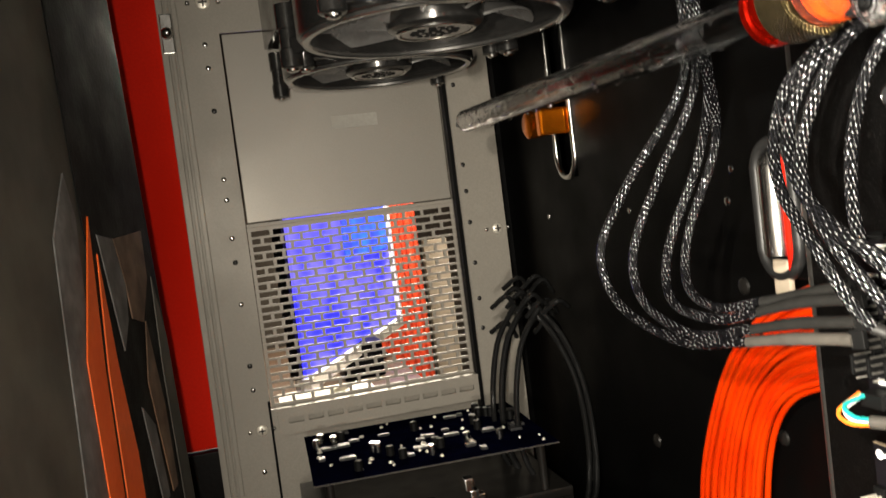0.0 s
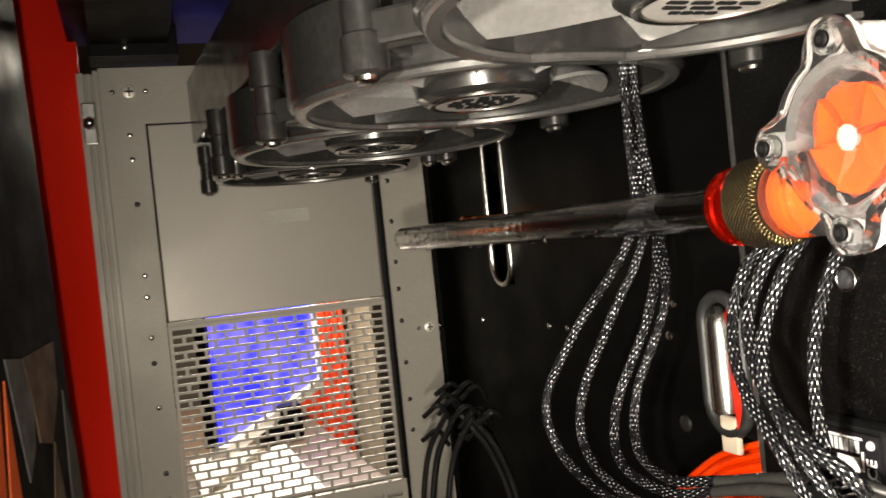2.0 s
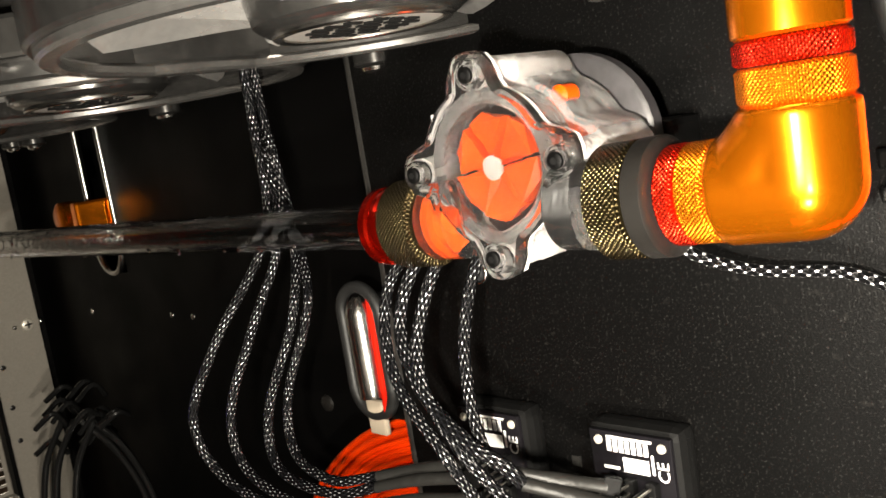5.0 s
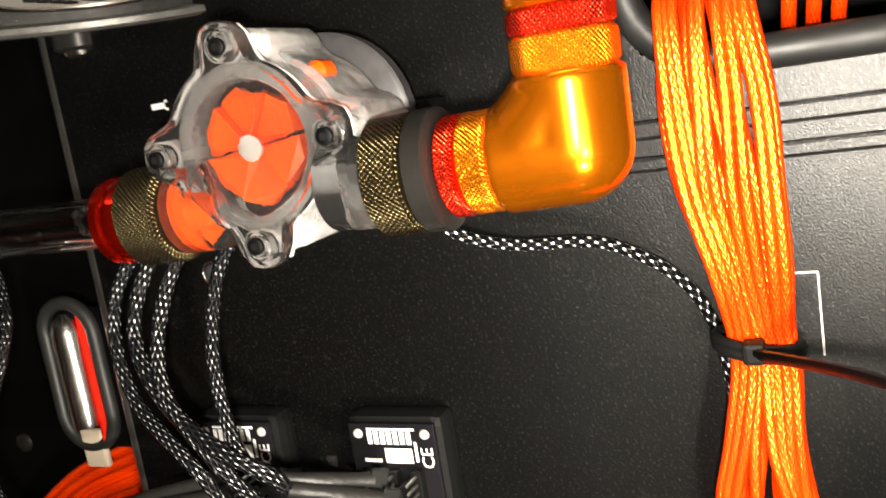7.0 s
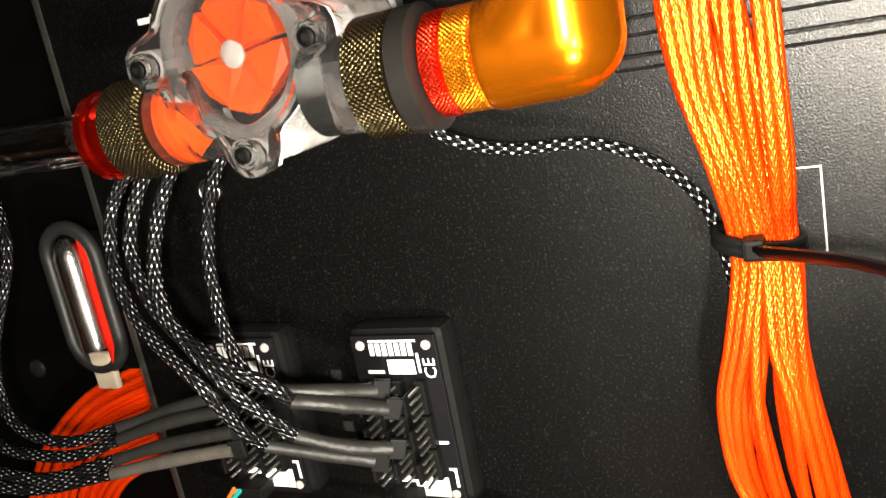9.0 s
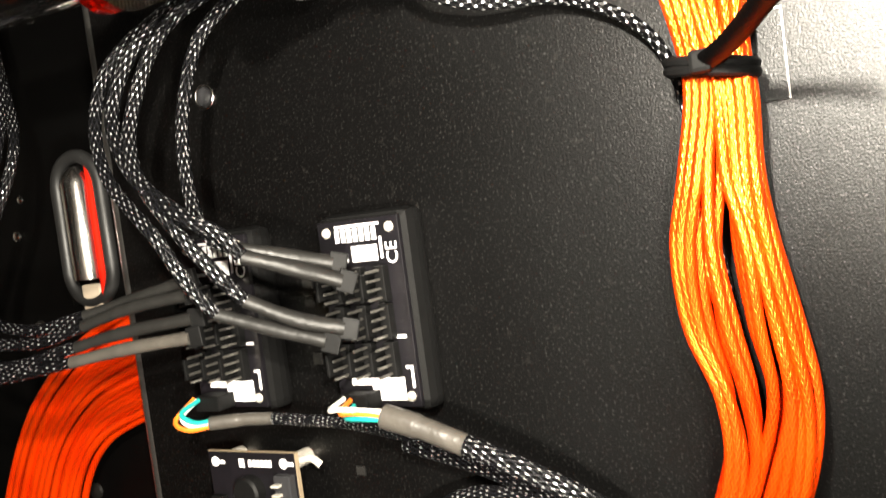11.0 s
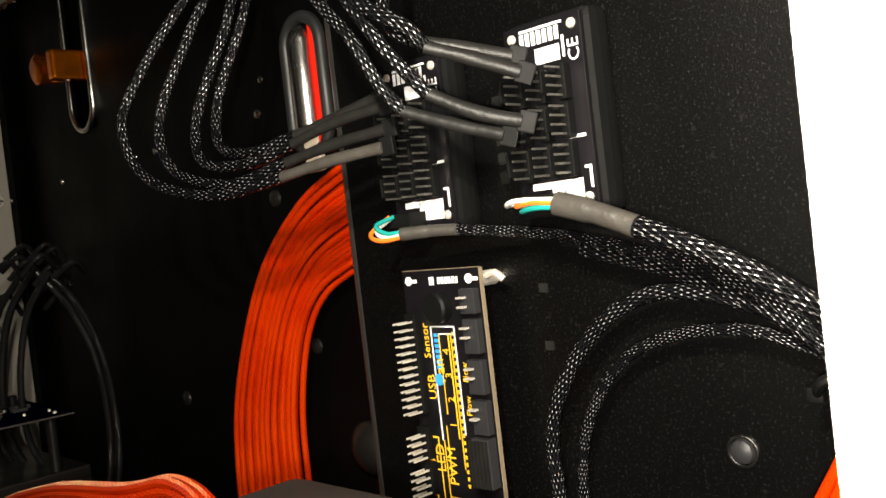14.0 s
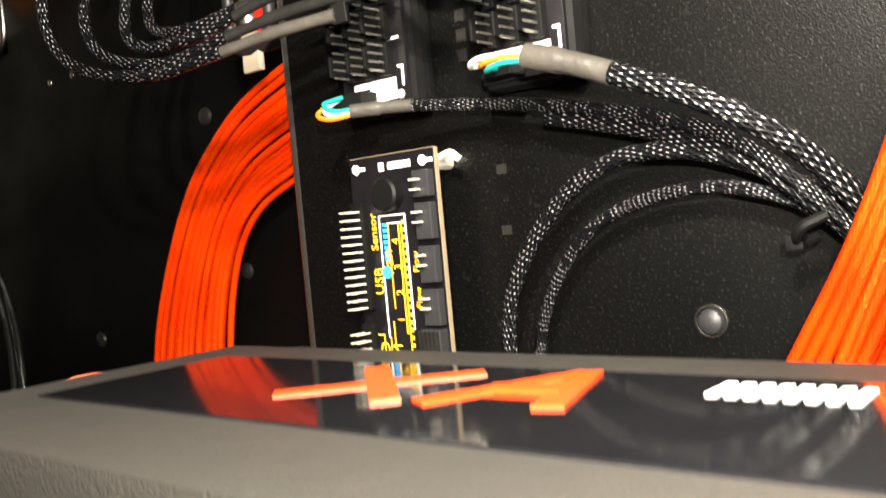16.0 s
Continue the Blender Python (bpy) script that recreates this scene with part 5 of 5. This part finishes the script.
bar(0.36, 0.42, 0.0062, 0.0089, INK_WHITE)
for k in range(6):
    bar(0.47 + k * 0.046, 0.502 + k * 0.046, 0.0064, 0.0086, INK_WHITE)
for px in (0.03, 0.82):
    part("pad", lathe(bmesh.new(), (X, *spot(px + 0.05, 0.0073)), (-1, 0, 0), [(0, 0.0016), (0.0003, 0.0016)], 14), INK_WHITE, brd)
    bar(px + 0.07, px + 0.16, 0.0068, 0.0080, INK_WHITE)
part("buzzer", lathe(bmesh.new(), (X, *spot(0.48, 0.0163)), (-1, 0, 0), [(0, 0.0052), (0.0035, 0.0052), (0.0042, 0.0044)], 28), PLASTIC, ctl, "round black buzzer", True)
# yellow and white frame lines round the fan outputs
for a in ((0.300, 0.606, 0.0225, 0.0230), (0.300, 0.313, 0.0225, 0.0610), (0.606, 0.619, 0.0225, 0.0585), (0.368, 0.606, 0.0250, 0.0254)):
    bar(*a, INK_WHITE)
for a in ((0.402, 0.410, 0.0250, 0.0520), (0.521, 0.534, 0.0250, 0.0600), (0.555, 0.564, 0.0250, 0.0700), (0.317, 0.325, 0.0610, 0.0800), (0.368, 0.377, 0.0560, 0.0730), (0.317, 0.572, 0.0800, 0.0806), (0.140, 0.150, 0.0600, 0.0860), (0.140, 0.238, 0.0860, 0.0866), (0.140, 0.231, 0.0600, 0.0606), (0.238, 0.248, 0.0600, 0.0860)):
    bar(*a, INK_YELLOW)
for k in range(22):
    bar(0.576, 0.598, 0.0245 + k * 0.0024, 0.0257 + k * 0.0024, INK_YELLOW)
ZU, YU = (0, 0, 1), (0, 1, 0)
for text, px, py, size, mat in (("USB", 0.29, 0.0475, 0.0050, INK_YELLOW), ("Sensor", 0.27, 0.0335, 0.0043, INK_YELLOW), ("Fan", 0.43, 0.0415, 0.0060, INK_YELLOW), ("4", 0.52, 0.0320, 0.0042, INK_YELLOW), ("3", 0.52, 0.0400, 0.0042, INK_YELLOW), ("2", 0.52, 0.0480, 0.0042, INK_YELLOW), ("1", 0.51, 0.0565, 0.0042, INK_YELLOW), ("LED", 0.30, 0.0720, 0.0056, INK_YELLOW), ("PWM", 0.45, 0.0760, 0.0056, INK_YELLOW), ("RGB", 0.17, 0.0690, 0.0040, INK_YELLOW), ("IR", 0.16, 0.0810, 0.0042, INK_YELLOW), ("Flow", 0.73, 0.0410, 0.0034, INK_YELLOW), ("Flow", 0.73, 0.0520, 0.0034, INK_YELLOW)):
    y, z = spot(px, py)
    words(text, (xf, y, z), ZU, YU, size, mat, brd)
part("logo_dot", lathe(bmesh.new(), (X, *spot(0.35, 0.0405)), (-1, 0, 0), [(0, 0.0020), (0.0003, 0.0020)], 16), INK_BLUE, brd, "blue round mark")
for k in range(7):
    bar(0.34, 0.40, 0.0250 + k * 0.0018, 0.0262 + k * 0.0018, INK_BLUE)
# pin headers along the outer edge
for lo, count in ((0.0195, 13), (0.0580, 4), (0.0700, 4)):
    y, z = spot(0.10, lo - 0.0015)
    part("header", box(bmesh.new(), (X - 0.0026, y - 0.0026, z - count * 0.00254 - 0.001), (X, y + 0.0026, z), 0.0003), PLASTIC, ctl)
    for p in range(count):
        for q in (-0.0012, 0.0012):
            zz = ZT - lo - 0.0013 - p * 0.00254
            part("pin", boxes(((X - 0.0088, y + q - 0.0003, zz - 0.0003), (X - 0.0024, y + q + 0.0003, zz + 0.0003))), PIN_METAL, ctl)
# sockets and chips along the open edge
for py, h in ((0.0103, 0.0080), (0.0200, 0.0110), (0.0330, 0.0110), (0.0460, 0.0110)):
    y, z = spot(0.93, py)
    part("socket", box(bmesh.new(), (X - 0.0030, y - 0.0018, z - h), (X, y + 0.0046, z), 0.0004), CHIP, ctl)
    part("pin", boxes(((X - 0.0050, y + 0.0015, z - 0.003), (X - 0.0029, y + 0.0042, z - 0.0024))), PIN_METAL, ctl)
    part("pin", boxes(((X - 0.0050, y + 0.0015, z - 0.006), (X - 0.0029, y + 0.0042, z - 0.0054))), PIN_METAL, ctl)
y, z = spot(0.90, 0.0580)
sink = part("heat_sink", box(bmesh.new(), (X - 0.004, y - 0.0030, z - 0.0160), (X, y + 0.0046, z), 0.0004), CHIP, ctl, "grey finned heat sink")
for k in range(5):
    part("fin", boxes(((X - 0.0052, y - 0.0026 + k * 0.0016, z - 0.0155), (X - 0.0041, y - 0.0018 + k * 0.0016, z - 0.0005))), HEATSHRINK, sink)
bm = tube(bmesh.new(), [(X + 0.003, YR, ZT - 0.0070), (X + 0.003, YR - 0.004, ZT - 0.0062), (X + 0.004, YR - 0.0065, ZT - 0.0085)], 0.0012, 10, 8)
part("brass_standoff", bm, PIN_METAL, ctl, "", True)

# ---- glitter board low before the end wall ----
card = thing("circuit_card", "dark blue circuit card with bright solder points, lying flat", "circuit board")
M = Matrix.Translation((0.415, 0.845, 0.5195)) @ pose(0, 0, 0, 0, 0, -3)


def on_card(bm):
    bmesh.ops.transform(bm, matrix=M, verts=bm.verts[:])
    return bm


part("board", on_card(box(bmesh.new(), (-0.080, -0.066, -0.0008), (0.080, 0.062, 0.0008), 0.0003)), PCB_BLUE, card)
part("front_edge", on_card(boxes(((-0.080, -0.0665, -0.0004), (0.080, -0.0661, 0.0004)))), HEATSHRINK_PALE, card, "pale cut front edge")
rnd = random.Random(21)
for k in range(80):
    x, y = rnd.uniform(-0.074, 0.074), rnd.uniform(-0.058, 0.056)
    kind = rnd.random()
    if kind < 0.45:
        part("solder_point", on_card(dome(bmesh.new(), (x, y, 0.0008), (0, 0, 1), rnd.uniform(0.0008, 0.002), 0.0014, 8)), PIN_METAL, card, smooth=True)
    elif kind < 0.75:
        part("chip", on_card(box(bmesh.new(), (x, y, 0.0008), (x + rnd.uniform(0.004, 0.012), y + rnd.uniform(0.003, 0.008), 0.0026), 0.0003)), CHIP, card)
    else:
        part("capacitor", on_card(lathe(bmesh.new(), (x, y, 0.0008), (0, 0, 1), [(0, 0.0028), (0.006, 0.0028), (0.0066, 0.0022)], 14)), STEEL if kind > 0.9 else PLASTIC, card, smooth=True)
for x in (-0.07, 0.07):
    for y in (-0.055, 0.052):
        part("standoff", on_card(lathe(bmesh.new(), (x, y, -0.0325), (0, 0, 1), [(0, 0.003), (0.0316, 0.003)], 10)), BLACK_RING, card, smooth=True)
cage = thing("drive_cage", "dark metal cage under the circuit card", "cage")
part("top", boxes(((0.330, 0.782, 0.480), (0.500, 0.908, 0.4868)), bevel=0.001), BLACK_RING, cage)
for x in (0.330, 0.494):
    part("side", boxes(((x, 0.783, 0.4402), (x + 0.006, 0.907, 0.4798))), BLACK_RING, cage)
part("yellow_plug", box(bmesh.new(), (0.342, 0.776, 0.489), (0.356, 0.786, 0.497), 0.0008), INK_YELLOW, cage, "yellow plug")
for k, (x, z) in enumerate(((0.425, 0.500), (0.428, 0.492), (0.432, 0.489), (0.400, 0.491))):
    part("bright_plug", box(bmesh.new(), (x, 0.774, z), (x + 0.006, 0.7815, z + 0.008), 0.0008), STEEL, cage)

# ---- power supply in the foreground ----
psu = thing("power_supply", "rough black power supply with a glossy label and orange print", "power supply")
PX0, PX1, PY0, PY1, PZ = 0.347, 0.4285, 0.235, 0.4625, 0.5395
shell = bmesh.new()
box(shell, (PX0, PY0, 0.441), (PX1, PY1, PZ), 0.004)
part("shell", shell, PSU_COAT, psu, "rough black steel shell", True)
LX0, LX1, LY0, LY1 = 0.369, 0.4105, 0.285, 0.4430
lab = part("label", box(bmesh.new(), (LX0, LY0, PZ - 0.0003), (LX1, LY1, PZ + 0.0004), 0.0002), PSU_GLOSS, psu, "glossy black label")


def stroke(pts, w, lift):
    """A flat angular stroke along points of the label."""
    for (xa, ya), (xb, yb) in zip(pts, pts[1:]):
        lift += 0.00015
        a, b = Vector((xa, ya, 0)), Vector((xb, yb, 0))
        n = Vector((-(b - a).y, (b - a).x, 0)).normalized() * w
        bm = bmesh.new()
        q = [a - n, b - n, b + n, a + n]
        lo = [bm.verts.new((p.x, p.y, PZ + 0.0003 - lift * 0.3)) for p in q]
        hi = [bm.verts.new((p.x, p.y, PZ + 0.0006 + lift)) for p in q]
        bm.faces.new(list(reversed(lo)))
        bm.faces.new(hi)
        for k in range(4):
            bm.faces.new((lo[k], lo[(k + 1) % 4], hi[(k + 1) % 4], hi[k]))
        bmesh.ops.recalc_face_normals(bm, faces=bm.faces[:])
        part("orange_stroke", bm, INK_ORANGE, lab)


stroke([(0.382, 0.392), (0.405, 0.368)], 0.0022, 0.0)
stroke([(0.404, 0.391), (0.383, 0.369)], 0.0022, 0.0002)
stroke([(0.384, 0.364), (0.408, 0.351), (0.386, 0.344)], 0.0022, 0.0)
stroke([(0.394, 0.359), (0.395, 0.347)], 0.0018, 0.0004)
for k in range(8):
    part("white_print", boxes(((0.398, 0.3105 + k * 0.0024, PZ + 0.0003), (0.4055, 0.3119 + k * 0.0024, PZ + 0.0007))), INK_WHITE, lab)
